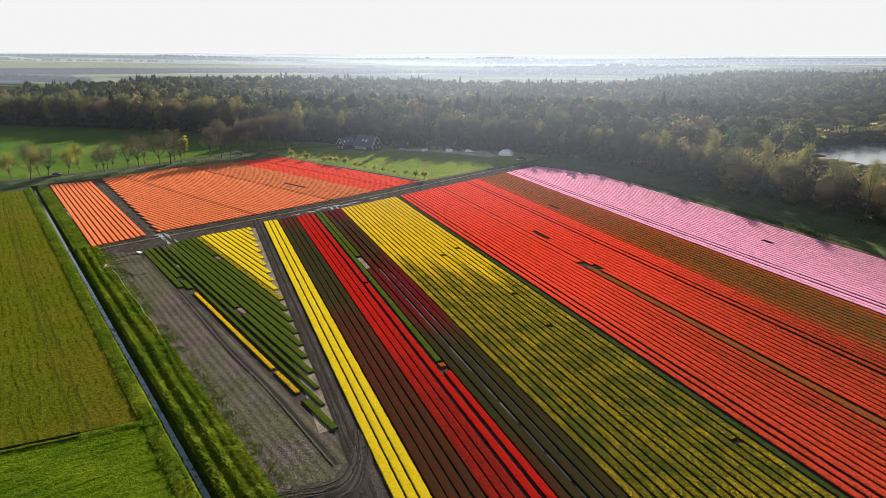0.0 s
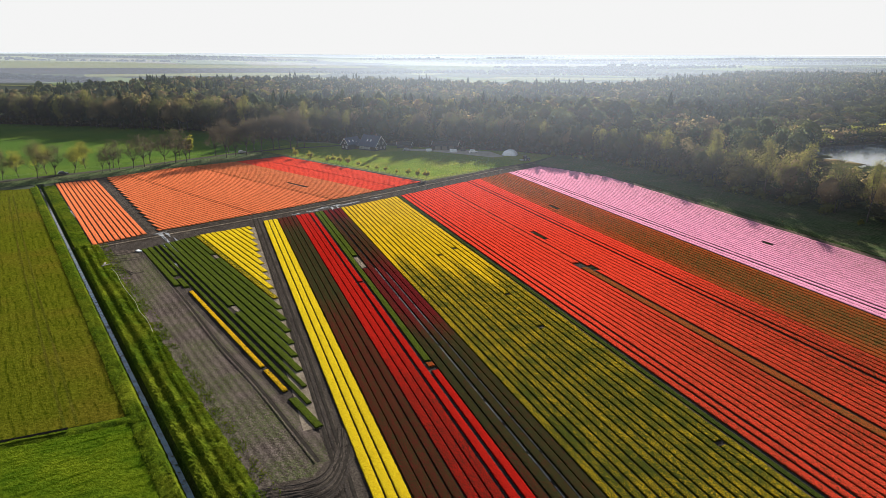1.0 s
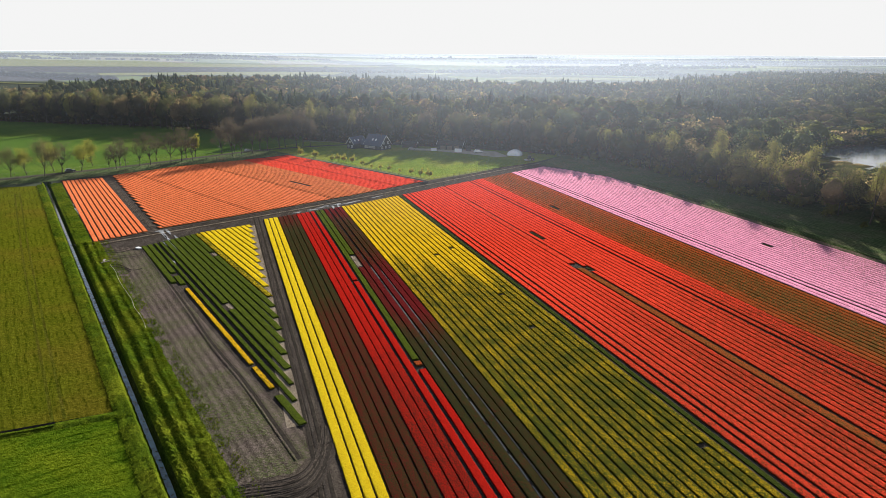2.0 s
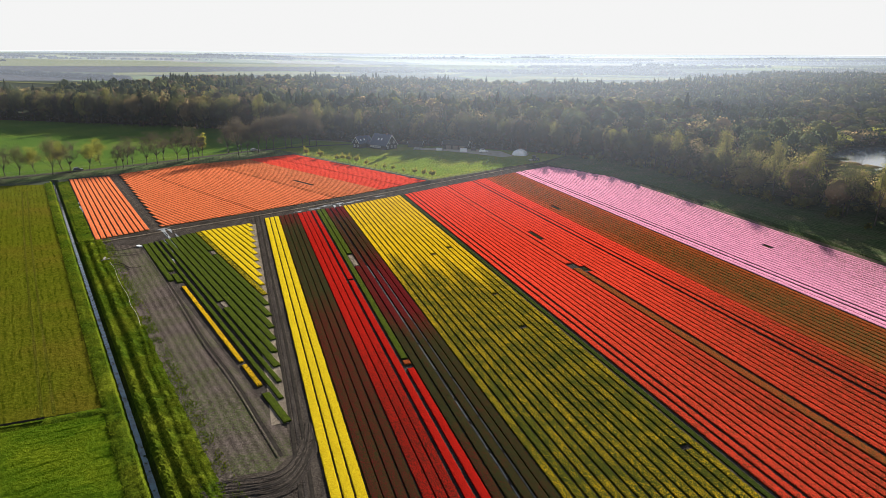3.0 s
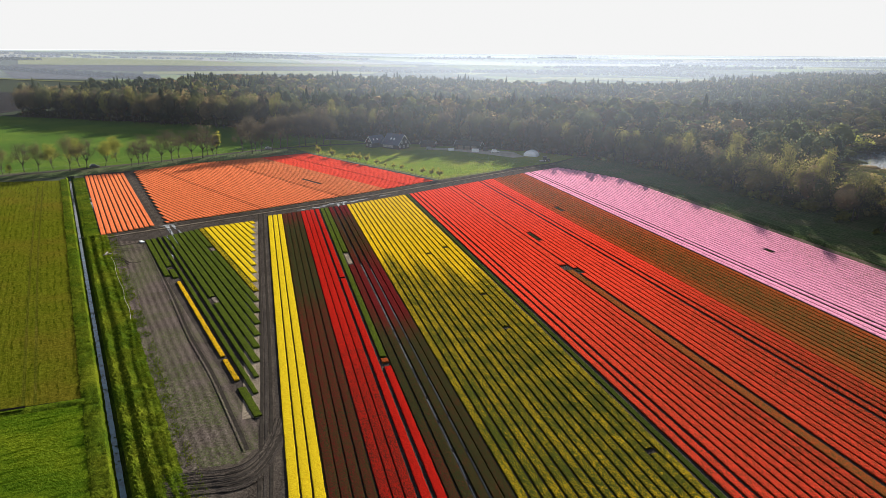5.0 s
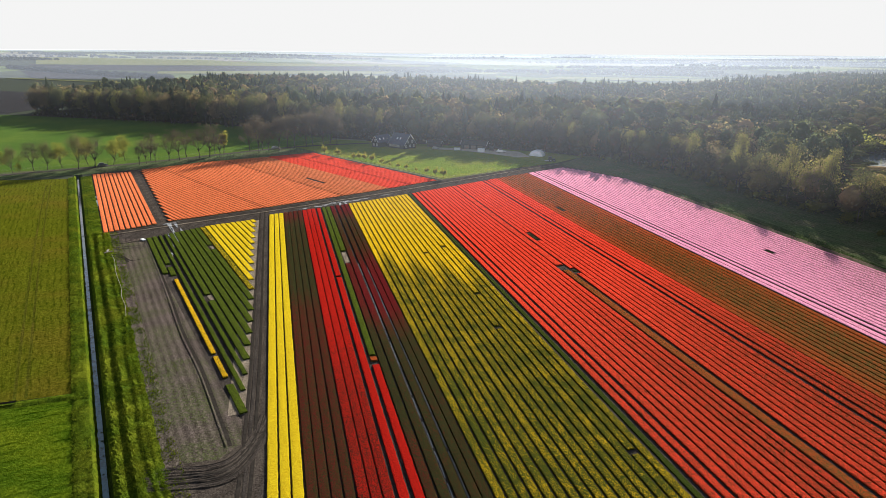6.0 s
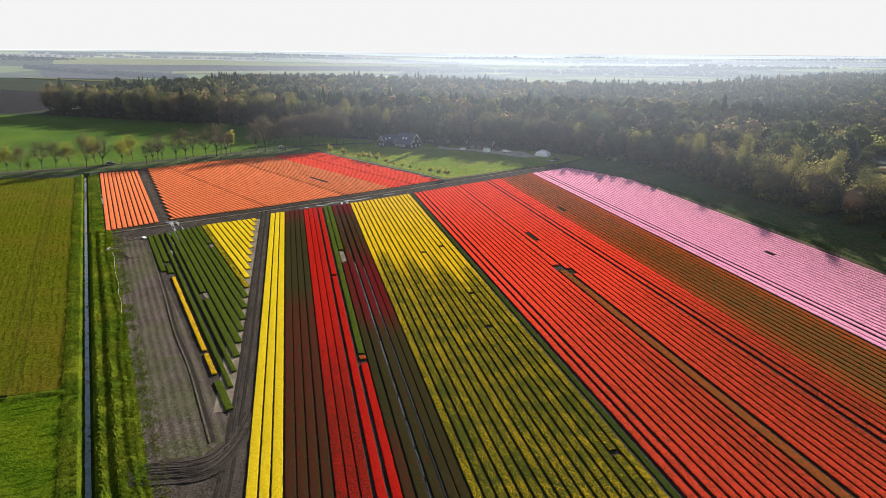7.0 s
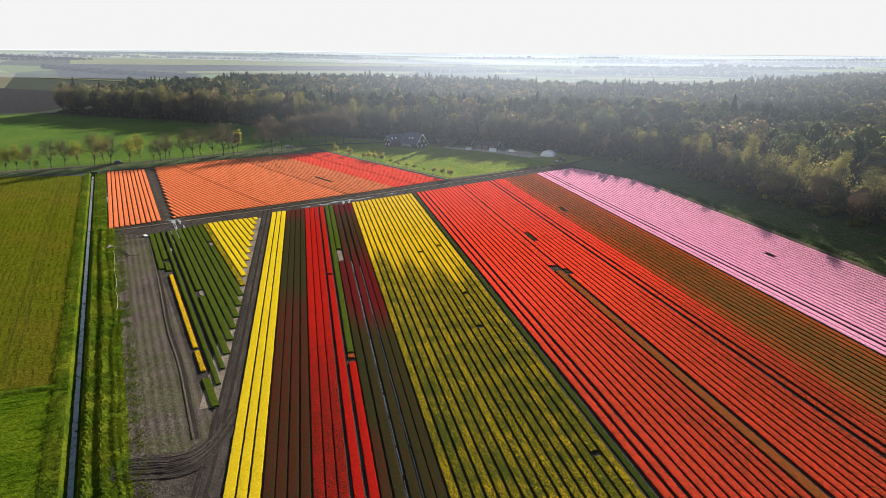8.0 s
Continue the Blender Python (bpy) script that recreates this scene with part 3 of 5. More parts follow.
for k in range(13):
    f = k / 12
    g0 = 0.35 * math.sin(k * 2.3)
    strip("rut", [(-26.0 + 2.6 * f + g0, 76.3 - 4.6 * f), (-21.5 + 3.4 * f, 77.6 - 4.6 * f + g0), (-18.0 + 3.4 * f, 78.6 - 4.4 * f), (-15.6 + 3.2 * f, 80.2 - 4.0 * f), (-14.5 + 2.9 * f, 83.0 - 3.0 * f), (-14.3 + 2.6 * f + g0, 88.0 - 2 * f), (-15.2 + 2.4 * f, 93.0)],
          0.30 + 0.12 * (k % 3), SOIL_Z + 0.06 + 0.005 * k, (CLAY, SOIL, TRACK, CLAY, TRACK)[k % 5], "curved muddy wheel rut where tractors turn", "track", 0.10, 0.5, 5, 0.05)
strip("rut", [(-90.2, 188.6), (-62, 148.6), (-44.4, 123.2), (-32.5, 107.4), (-22.0, 92.2), (-16.3, 83.9)], 0.55, SOIL_Z + 0.07, CLAY, "dark furrow along the bare soil's edge", "track", 0.04, 1.5, 3)
strip("ridge", [(-90.7, 188.2), (-62.5, 148.3), (-44.9, 122.8), (-33.0, 107.0), (-22.5, 91.8), (-16.9, 83.6)], 0.35, SOIL_Z + 0.10, BARE, "low crumbly ridge thrown up by a plough", "soil", 0.06, 0.8, 5, 0.06)
for k, line in enumerate(([(-97.7, 178.9), (-94.8, 181.5), (-91.2, 183.1), (-89.6, 185.0), (-91.8, 189.7)], [(-93.8, 173.7), (-90.2, 173.5), (-84.6, 169.2), (-82.2, 170.5)], [(-106.5, 190.2), (-101.8, 187.5), (-97.2, 187.3), (-95.4, 191.0)],
                          [(-104.5, 188.0), (-100.4, 185.6), (-96.4, 185.3), (-93.4, 188.6)], [(-97.0, 176.6), (-93.8, 179.4), (-90.2, 181.0), (-88.0, 183.2)], [(-92.0, 171.6), (-88.6, 171.4), (-84.0, 167.4)])):
    strip("rut", line, 0.45 + 0.1 * (k % 2), SOIL_Z + 0.075 + 0.005 * k, CLAY if k % 2 else SOIL, "curved wheel mark on the bare soil", "track", 0.10, 0.5, 5, 0.03)
strip("mud_edge", [field_xy(-4.9, 8), field_xy(-5.0, 40), field_xy(-5.2, 90), field_xy(-5.0, 143)], 3.0, SOIL_Z + 0.07, CRUST, "pale dried mud along the bed ends", "soil", 0.05, 0.8, 7)
strip("mud_edge", [(-90.6, 188.0), (-62.6, 149.0), (-39, 117.5), (-21.5, 92.5)], 1.7, SOIL_Z + 0.05, BARE, "flattened grey soil beside the last bed", "soil", 0.04, 1.0, 5)
PLOUGHED = soil_material("far_ploughed_soil", (0.020, 0.020, 0.024), (0.050, 0.048, 0.052), 44, 8.0, 0.2)
PALE = grass_material("far_pale_green_crop", (0.15, 0.159, 0.069), (0.18, 0.186, 0.084), (0.186, 0.18, 0.09), 44, 8, mottle=0.01)
patch("field", [(-450, 572), (-462, 660), (-640, 860), (-1200, 1050), (-1300, 700), (-900, 520), (-560, 470)], SOIL_Z + 0.05, PLOUGHED, "dark ploughed field beyond the meadow", "field")


def rise(x, y):
    return -0.37 + float(swell(x, y))


def far_field(poly, mat, label, lift):
    bm = bmesh.new()
    bm.faces.new([bm.verts.new((x, y, rise(x, y) + lift)) for x, y in poly])
    bmesh.ops.triangulate(bm, faces=bm.faces[:])
    return tagged(part("field", bm, mat, smooth=True), label, "field", kind="structure")


far_field([(-1533, 2027), (-876, 2198), (-300, 2330), (-330, 2480), (-972, 2436), (-1299, 2668), (-1562, 2712), (-1958, 2585)], PALE, "pale green crop field far off", 1.2)
far_field([(-1540, 2000), (-876, 2170), (-300, 2300), (-330, 1960), (-720, 1830), (-935, 1715), (-1290, 1735)], PLOUGHED, "dark ploughed field far off", 0.9)
far_field([(-865, 1569), (-641, 1616), (-330, 1700), (-340, 1880), (-711, 1800), (-932, 1695)], PALE, "pale green crop field far off", 1.0)
far_field([(-1300, 1660), (-925, 1226), (-760, 1330), (-860, 1400), (-1160, 1610)], PLOUGHED, "dark ploughed field far off", 0.6)
far_field([(-1010, 1270), (-1000, 1240), (-600, 1085), (-590, 1100)], PALE, "thin pale strip of grass between ploughed fields", 1.2)
patch("field", [(60, 1480), (420, 1430), (480, 1560), (100, 1640)], 0.2, PALE, "pale green crop field far off", "field")

# ---------------------------------------------------------------- tulip beds
PROFILE = ((0.0, -0.345), (0.004, -0.12), (0.05, -0.02), (0.18, 0.0), (0.34, 0.01), (0.5, 0.015), (0.66, 0.01), (0.82, 0.0), (0.95, -0.02), (0.996, -0.12), (1.0, -0.345))


def tulip_bed(o, d, n, u0, u1, v0, v1, mat, label, group, bloom=0.95, height=1.0):
    """One raised bed of tulips: flower heads and leaves of uneven height, its flowers told by bloom, a number or a function of (u, v)."""
    rng = np.random.default_rng(int(abs(u0 * 977 + v0 * 131)) + 7)
    cuts = [v0]
    while cuts[-1] < v1:
        cuts.append(cuts[-1] + float(np.interp(o[1] + u0 * n[1] + cuts[-1] * d[1], (50, 110, 190, 300), (0.30, 0.48, 1.0, 1.6))))
    v = np.array(cuts[:-1] + [v1]) if len(cuts) > 3 else np.linspace(v0, v1, 4)
    k = len(v) - 1
    t = np.arange(k + 1)
    profile = PROFILE if k > 150 else PROFILE[:3] + PROFILE[4:-3:2] + PROFILE[-3:]
    pu, pz = (np.array(q) for q in zip(*profile))
    c = len(pu)
    v = v[:, None] + np.zeros((1, c))
    u = u0 + (u1 - u0) * pu[None, :] + np.zeros((k + 1, 1))
    lift = rng.normal(0, 1, u.shape)
    body = (np.arange(c) > 1) & (np.arange(c) < c - 2)
    z = pz[None, :] + body * (0.011 * lift + 0.02 * np.sin(v * 0.35 + u0))
    z[:, [1, -2]] += rng.normal(0, 0.02, (k + 1, 2))
    u = u + rng.normal(0, 0.03, u.shape)
    v = v + rng.normal(0, 0.06, v.shape) * ((t > 0) & (t < k))[:, None]
    if height != 1.0:
        z = SOIL_Z + (z - SOIL_Z) * height
    z[0], z[-1] = -0.345, -0.345
    x = o[0] + u * n[0] + v * d[0]
    y = o[1] + u * n[1] + v * d[1]
    ix = np.arange((k + 1) * c).reshape(k + 1, c)
    q = np.stack([ix[:-1, :-1], ix[1:, :-1], ix[1:, 1:], ix[:-1, 1:]], -1).reshape(-1, 4)
    b = bloom(u, v) if callable(bloom) else np.full(u.shape, bloom)
    tall = np.clip(0.5 + 0.28 * lift * body - 0.25 * ~body, 0, 1)
    ob = mesh_ob("tulip_bed", np.stack([x, y, z], -1).reshape(-1, 3), q, MAT[mat], {"bloom": np.broadcast_to(b, u.shape).ravel(), "tall": tall.ravel()}, smooth=False)
    return tagged(ob, label, "flower bed", group)


def soft(x, a, b):
    f = np.clip((x - a) / (b - a), 0, 1)
    return f * f * (3 - 2 * f)


def main_end(u):
    return float((O[1] + u * MN[1] - SOUTH_Y) / -MD[1])


# bare places in single beds: across, from, to
GAPS = [(84.4, 45.5, 55.0), (82.0, 84.0, 88.0), (108.8, 12.5, 18.5), (148.3, 81.0, 84.5), (45.3, 60.0, 60.7), (52.8, 55.0, 55.6), (41.5, 107.0, 107.8), (48.6, 118.0, 118.8), (54.4, 167.5, 168.6), (17.9, 76.0, 76.5), (50.9, 97.0, 97.6)]


def main_bed(u0, u1, mat, label, group, bloom=0.95, v0=None, v1=None, height=1.0):
    um = (u0 + u1) / 2
    wider = 0.03 if um < 5 else 0.09 if um < 17 else 0.08 if 21 < um < 29.9 else 0.0
    u0, u1 = u0 - wider, u1 + wider
    v0 = north_v(um) if v0 is None else v0
    v1 = main_end(um) if v1 is None else v1
    for gu, g0, g1 in GAPS:
        if u0 <= gu <= u1 and v0 < g0 and g1 < v1:
            tulip_bed(O, MD, MN, u0, u1, v0, g0, mat, label, group, bloom, height)
            if g1 - g0 > 3:
                tulip_bed(O, MD, MN, u0 + 0.1, u1 - 0.1, g0 + 0.8, g1 - 0.8, "maroon", "stunted patch of bare green leaves in a bed", "stunted patches", 0.0, 0.4)
            v0 = g1
    return tulip_bed(O, MD, MN, u0, u1, v0, v1, mat, label, group, bloom, height)


for u0, u1 in ((-0.05, 1.38), (1.72, 3.05), (3.38, 4.83)):
    main_bed(u0, u1, "lemon", "bed of bright yellow tulips in full bloom", "yellow strip beds", 1.7)
for u0, u1 in ((5.25, 6.62), (6.92, 8.22), (8.58, 9.88), (10.3, 11.55)):
    main_bed(u0, u1, "maroon", "bed of budding dark red tulips among green leaves", "dark red beds",
             lambda u, v: 0.12 + 0.50 * soft(v, 22, 4) + 0.42 * soft(v, 80, 105) - 0.10 * soft(v, 130, 160) - 0.15 * (u % 1.7 > 1))
for u0, u1 in ((12.0, 13.4), (13.75, 15.05), (15.4, 16.7)):
    main_bed(u0, u1, "red", "bed of scarlet tulips in bloom", "scarlet beds", lambda u, v: 1.05 - 0.60 * soft(v, 90, 155))
main_bed(17.35, 18.75, "red", "bed of scarlet tulips in bloom", "scarlet beds", 1.1)
main_bed(19.4, 20.7, "green", "bed of leafy green tulips, flowers cut", "green beds", 0.3, None, 126)
main_bed(19.4, 20.7, "rust", "short bed end with a few orange tulips", "green beds", 0.7, 126.4, 128.7)
main_bed(19.4, 20.75, "red", "bed of scarlet tulips in bloom", "scarlet beds", 1.1, 130)
main_bed(21.05, 22.35, "green", "bed of leafy green tulips, flowers cut", "green beds", 0.3, None, 53)
main_bed(21.05, 22.35, "maroon", "bed of budding dark red tulips among green leaves", "dark red beds", lambda u, v: 0.80 - 0.75 * soft(v, 95, 120) + 0.3 * soft(v, 150, 160), 65)
for u0, u1 in ((22.8, 24.15), (24.95, 26.25), (26.9, 28.15), (28.45, 29.7)):
    main_bed(u0, u1, "maroon", "bed of budding dark red tulips among green leaves", "dark red beds",
             lambda u, v: 0.3 + 0.7 * soft(v, 14, -2) + 0.70 * soft(v, 42, 80) - 0.9 * soft(v, 98, 122))


def yellow_bloom(u, v):
    edge = 62 + 0.85 * (u - 30) + 9 * np.sin(u * 0.9)
    stripe = 0.22 * (np.floor((u - 29.93) / 1.648) % 3 == 0) - 0.10 * (np.floor((u - 29.93) / 1.648) % 4 == 1)
    return 0.94 - 0.74 * soft(v, edge - 12, edge + 16) - 0.10 * soft(v, 95, 150) + 0.4 * stripe * soft(v, edge, edge + 20)


for i in range(16):
    u0 = 29.93 + 1.648 * i
    main_bed(u0 + 0.19, u0 + 1.46, "yellow", "bed of yellow tulips thinning to green leaves", "yellow field beds", yellow_bloom)
main_bed(56.8, 57.8, "weedy", "narrow strip of green tulip leaves", "green beds", 0.15, height=0.55)

# the orange-red field, with its wider wheel gaps, its one brown bed and the rusty budding part before the pink
def orange_bloom_and_shade(u, v):
    # the fall with v also puts shade seen between near heads into the colour
    return 1.32 - 0.74 * soft(v, 50, 165) - 0.22 * soft(v, 60, 110) * soft(u, 80, 100) - 0.14 * ((u > 72) & (u < 78))


edges = [(58.55, 59.95), (60.5, 61.75), (62.4, 63.95)]
edges += [(64.28 + 1.6 * i, 65.55 + 1.6 * i) for i in range(9)]
edges += [(81.6 + 1.6 * i, 82.88 + 1.6 * i) for i in range(9)] + [(96.6, 97.9)]
edges += [(98.65 + 1.5 * i, 99.87 + 1.5 * i) for i in range(4)]
for u0, u1 in edges:
    main_bed(u0, u1, "orange", "bed of orange-red tulips in bloom", "orange-red beds", orange_bloom_and_shade)
main_bed(78.8, 81.0, "orange", "bed of orange-red tulips in bloom", "orange-red beds", 0.85, None, 81)
main_bed(78.9, 80.8, "rust", "bed of rust-coloured tulips still in bud", "rusty beds", 0.48, 84.5)
for i in range(12):
    u0 = 104.5 + 1.63 * i
    # less bloom southward also darkens the near end in place of shade
    main_bed(u0 + 0.17, u0 + 1.46, "rust", "bed of rust-coloured tulips still in bud", "rusty beds", lambda u, v, i=i: 0.84 - 0.30 * soft(i, 1, 3) + 0.30 * soft(i, 8, 11) - 0.28 * soft(v, 20, 130))
pink_edges = [(124.75, 126.1), (126.4, 127.95), (128.8, 130.05), (130.85, 132.1)] + [(132.42 + 1.63 * i, 133.65 + 1.63 * i) for i in range(20)]
for i, (u0, u1) in enumerate(pink_edges):
    # southward falloff also stands in for shade among the flowers
    main_bed(u0, u1, "pink", "bed of pale pink tulips in bloom", "pink beds", lambda u, v, i=i: (0.82 if i > 21 else 1.25 - 0.02 * i) - 0.28 * soft(v, 50, 150))


def clip_beds(o, heading, poly, pitch, gap, style, wide=(), first=None):
    """Beds side by side over a polygon; style gives material, label, group and bloom for a bed's middle."""
    d, n = axes(heading)
    o = np.array(o)
    us = [float((np.array(p) - o) @ n) for p in poly]
    u = min(us) if first is None else first
    while u + pitch * 0.6 < max(us):
        um = u + pitch / 2
        cuts = []
        for a, b in zip(poly, poly[1:] + poly[:1]):
            ua, ub = float((np.array(a) - o) @ n), float((np.array(b) - o) @ n)
            if (ua > um) != (ub > um):
                f = (um - ua) / (ub - ua)
                p = np.array(a) * (1 - f) + np.array(b) * f
                cuts.append(float((p - o) @ d))
        cuts.sort()
        g = gap + (0.5 if any(abs(um - x) < pitch / 2 for x in wide) else 0)
        for v0, v1 in zip(cuts[::2], cuts[1::2]):
            if v1 - v0 > 1.5:
                for piece in style(um, v0, v1):
                    a, b, mat, label, group, bloom = piece
                    slim = 0.22 if mat == "gold" else 0.0
                    tulip_bed(o, d, n, u + g / 2 + slim, u + pitch - g / 2 - slim, a, b, mat, label, group, bloom)
        u += pitch


clip_beds((-109.3, 195.5), 144.6, [(-109.3, 195.5), (-98.8, 208.7), (-166, 303.8), (-180, 294)], 1.71, 0.40,
          lambda u, v0, v1: [(v0, v1, "salmon", "bed of salmon-orange tulips in bloom", "small orange field beds", 1.05)])


def big_orange(u, v0, v1):
    if u > 95:
        return [(v0, v1, "tomato", "bed of tomato-red tulips in bloom", "far red beds", 1.05)]
    if 78.6 < u < 80.3:
        return [(v0, -41.6, "salmon", "bed of dull orange tulips in bloom", "large orange field beds", 0.80), (-26.7, v1, "salmon", "bed of dull orange tulips in bloom", "large orange field beds", 0.80)]
    if u > 70:
        return [(v0, v1, "salmon", "bed of dull orange tulips in bloom", "large orange field beds", 0.80)]
    return [(v0, v1, "salmon", "bed of salmon-orange tulips in bloom", "large orange field beds", 1.0)]


clip_beds((-96.5, 212.8), 132.0, [(-96.5, 212.8), (-71.4, 237.3), (-39, 271.8), (-12.3, 303.6), (-96.6, 379.5), (-120, 357.3), (-146, 335.5), (-164.4, 309.6)],
          1.66, 0.42, big_orange, wide=(35.8, 70.6, 106.5))


def triangle(u, v0, v1):
    out = ("green", "bed of leafy green tulips, flowers cut", "green triangle beds", 0.25)
    if u > 19.0:
        return [(v0, v1, "lemon", "bed of bright yellow tulips in full bloom", "yellow triangle beds", 1.7)]
    if u < 1.4:
        return [(v0, min(v1, 58.0), *out)]
    if u < 3.1:
        gold = ("gold", "narrow bed of golden yellow tulips", "yellow triangle beds")
        return [(v0, 32.7, *out), (34.9, 43.7, *out), (46.4, 98.0, *gold, 0.80), (99.0, 109.4, *gold, 0.62), (112.0, 123.6, *out)]
    if 7.0 < u < 8.7:
        return [(v0, 62.6, *out), (67.0, v1, *out)]
    if 15.2 < u < 16.9:
        return [(v0, 18.6, *out), (22.4, v1, *out)]
    if u > 17.1:
        return [(v0, v1, "lemon", "green tulip bed with a few yellow flowers", "green triangle beds", 0.30)]
    return [(v0, v1, *out)]


clip_beds((-92.6, 191.8), 144.0, [(-92.6, 191.8), (-80.8, 209.2), (-68, 220.6), (-52.1, 179.4), (-33, 132.4), (-18.2, 92.1)], 1.75, 0.36, triangle, wide=(4.0, 5.7), first=-0.35)

# ---------------------------------------------------------------- trees
def quad_cloud(rng, centres, spread, size, long=1.0, wide=0.6, outward=None):
    """Leaf clumps: bent quads round the centres, turned every way or with their faces outward, as points and faces."""
    n = len(centres)
    c = centres + rng.normal(0, 1, (n, 3)) * spread
    a = rng.normal(0, 1, (n, 3))
    if outward is not None:
        o_ = outward + rng.normal(0, 0.35, (n, 3))
        a = np.cross(o_, a)
    a /= np.linalg.norm(a, axis=1)[:, None]
    b = np.cross(a, rng.normal(0, 1, (n, 3)) if outward is None else o_)
    b /= np.linalg.norm(b, axis=1)[:, None]
    s = size * rng.uniform(0.6, 1.3, (n, 1))
    a, b = a * s * long, b * s * wide
    bend = np.cross(a, b) * 0.25 / np.maximum(s, 0.01)
    v = np.stack([c - a, c - b + bend, c + a, c + b + bend], 1).reshape(-1, 3)
    return v, np.arange(4 * n).reshape(n, 4)


def unit(v):
    return v / np.maximum(np.linalg.norm(v, axis=-1, keepdims=True), 1e-6)


def rounding(rng, v, middle):
    """The way each leaf faces: outward from the crown's middle, with some scatter from leaf to leaf."""
    out = unit(v.reshape(-1, 4, 3).mean(1) - np.array((0, 0, middle)))
    return np.repeat(unit(out * 0.7 + (0, 0, 0.5) + rng.normal(0, 0.12, out.shape)), 4, 0)


def limbs(rng, h, spread, fork, limb_n, twig_n, lift=0.5, thick=0.0105):
    """A trunk that forks into limbs and twigs: the mesh, and the twigs' ends."""
    bm = bmesh.new()
    lean = Vector((rng.normal(0, 0.02), rng.normal(0, 0.02), 0)) * h
    top = Vector((0, 0, h * fork)) + lean
    mid = top * 0.5 + Vector((rng.normal(0, 0.1), rng.normal(0, 0.1), 0))
    tube(bm, (0, 0, -0.3), mid, h * thick * 1.25, h * thick, 7)
    tube(bm, mid, top, h * thick, h * thick * 0.8, 7)
    ends = []
    for i in range(limb_n):
        a = 2 * math.pi * (i + rng.uniform(-0.3, 0.3)) / limb_n
        up = rng.uniform(0.25, 1.0)
        start = top * rng.uniform(0.75, 1.0)
        r = spread * (1.05 - 0.75 * up) * rng.uniform(0.7, 1.1)
        tip = Vector((math.cos(a) * r, math.sin(a) * r, h * (fork + (0.95 - fork) * up * 0.85))) + lean
        knee = start.lerp(tip, 0.5) + Vector((math.cos(a), math.sin(a), -0.2)) * spread * 0.08
        tube(bm, start, knee, h * thick * 0.5, h * thick * 0.32, 5)
        tube(bm, knee, tip, h * thick * 0.32, h * thick * 0.14, 5)
        for k in range(twig_n):
            at = knee.lerp(tip, rng.uniform(0.1, 1.0))
            d = Vector(rng.normal(0, 1, 3))
            d.z = abs(d.z) * lift + 0.2
            e = at + d.normalized() * spread * rng.uniform(0.22, 0.5)
            tube(bm, at, e, h * thick * 0.13, h * thick * 0.04, 3)
            ends.append(e)
            ends.append(at.lerp(e, 0.55))
    return bm, np.array(ends)


def make_tree(name, label, category, group, seed, h, spread, fork, limb_n, twig_n, per_end, leaf, fuzz, tint, mat=None, long=1.0, lift=0.5, wide=0.6):
    rng = np.random.default_rng(seed)
    tree = empty(name, pose(0, 0, 0), label, category, group)
    bm, ends = limbs(rng, h, spread, fork, limb_n, twig_n, lift)
    part("trunk", bm, BARK, tree, smooth=True)
    v, f = quad_cloud(rng, np.repeat(ends, per_end, 0), fuzz, leaf, long, wide)
    mesh_ob("crown", v, f, mat or BROADLEAF, {"tint": np.clip(np.repeat(tint + rng.normal(0, 0.06, len(f)), 4), 0, 1), "round": rounding(rng, v, h * 0.55)}, smooth=False, parent=tree)
    return tree


def make_pine(name, label, group, seed, h, spread, tint):
    """A conifer with drooping whorls of needled boughs."""
    rng = np.random.default_rng(seed)
    tree = empty(name, pose(0, 0, 0), label, "tree", group)
    bm = bmesh.new()
    tube(bm, (0, 0, -0.3), (0, 0, h * 0.97), h * 0.018, 0.03, 7)
    pts = []
    for lvl in np.linspace(0.22, 0.97, 16):
        r = spread * (1.02 - lvl) ** 0.75
        for k in range(max(4, int(9 * (1.1 - lvl)))):
            a = rng.uniform(0, 2 * math.pi)
            tip = Vector((math.cos(a) * r, math.sin(a) * r, h * lvl - r * 0.18))
            if lvl < 0.9:
                tube(bm, (0, 0, h * lvl), tip, 0.05, 0.015, 3)
            for q in (0.35, 0.6, 0.8, 1.0):
                pts.append(Vector((0, 0, h * lvl)).lerp(tip, q))
    part("trunk", bm, BARK, tree, smooth=True)
    v, f = quad_cloud(rng, np.repeat(np.array(pts), 3, 0), 0.28, 0.55, 1.5)
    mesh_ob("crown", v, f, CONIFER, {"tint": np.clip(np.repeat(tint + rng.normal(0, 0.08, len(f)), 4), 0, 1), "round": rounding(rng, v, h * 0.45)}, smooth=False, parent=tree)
    return tree


PLACED = set()


def plant(kinds, spots, seed=1):
    """Sets trees of the given kinds at (x, y, height, kind); the first of each kind is the one built."""
    rng = np.random.default_rng(seed)
    for x, y, h, k in spots:
        built, own = kinds[k]
        s = h / own / 0.84
        m = pose(x, y, SOIL_Z, 0, 0, rng.uniform(0, 360)) @ Matrix.Diagonal((s * rng.uniform(0.9, 1.1), s * rng.uniform(0.9, 1.1), s, 1))
        if built.name not in PLACED:
            PLACED.add(built.name)
            built.matrix_basis = m
        else:
            copy_thing(built, m)


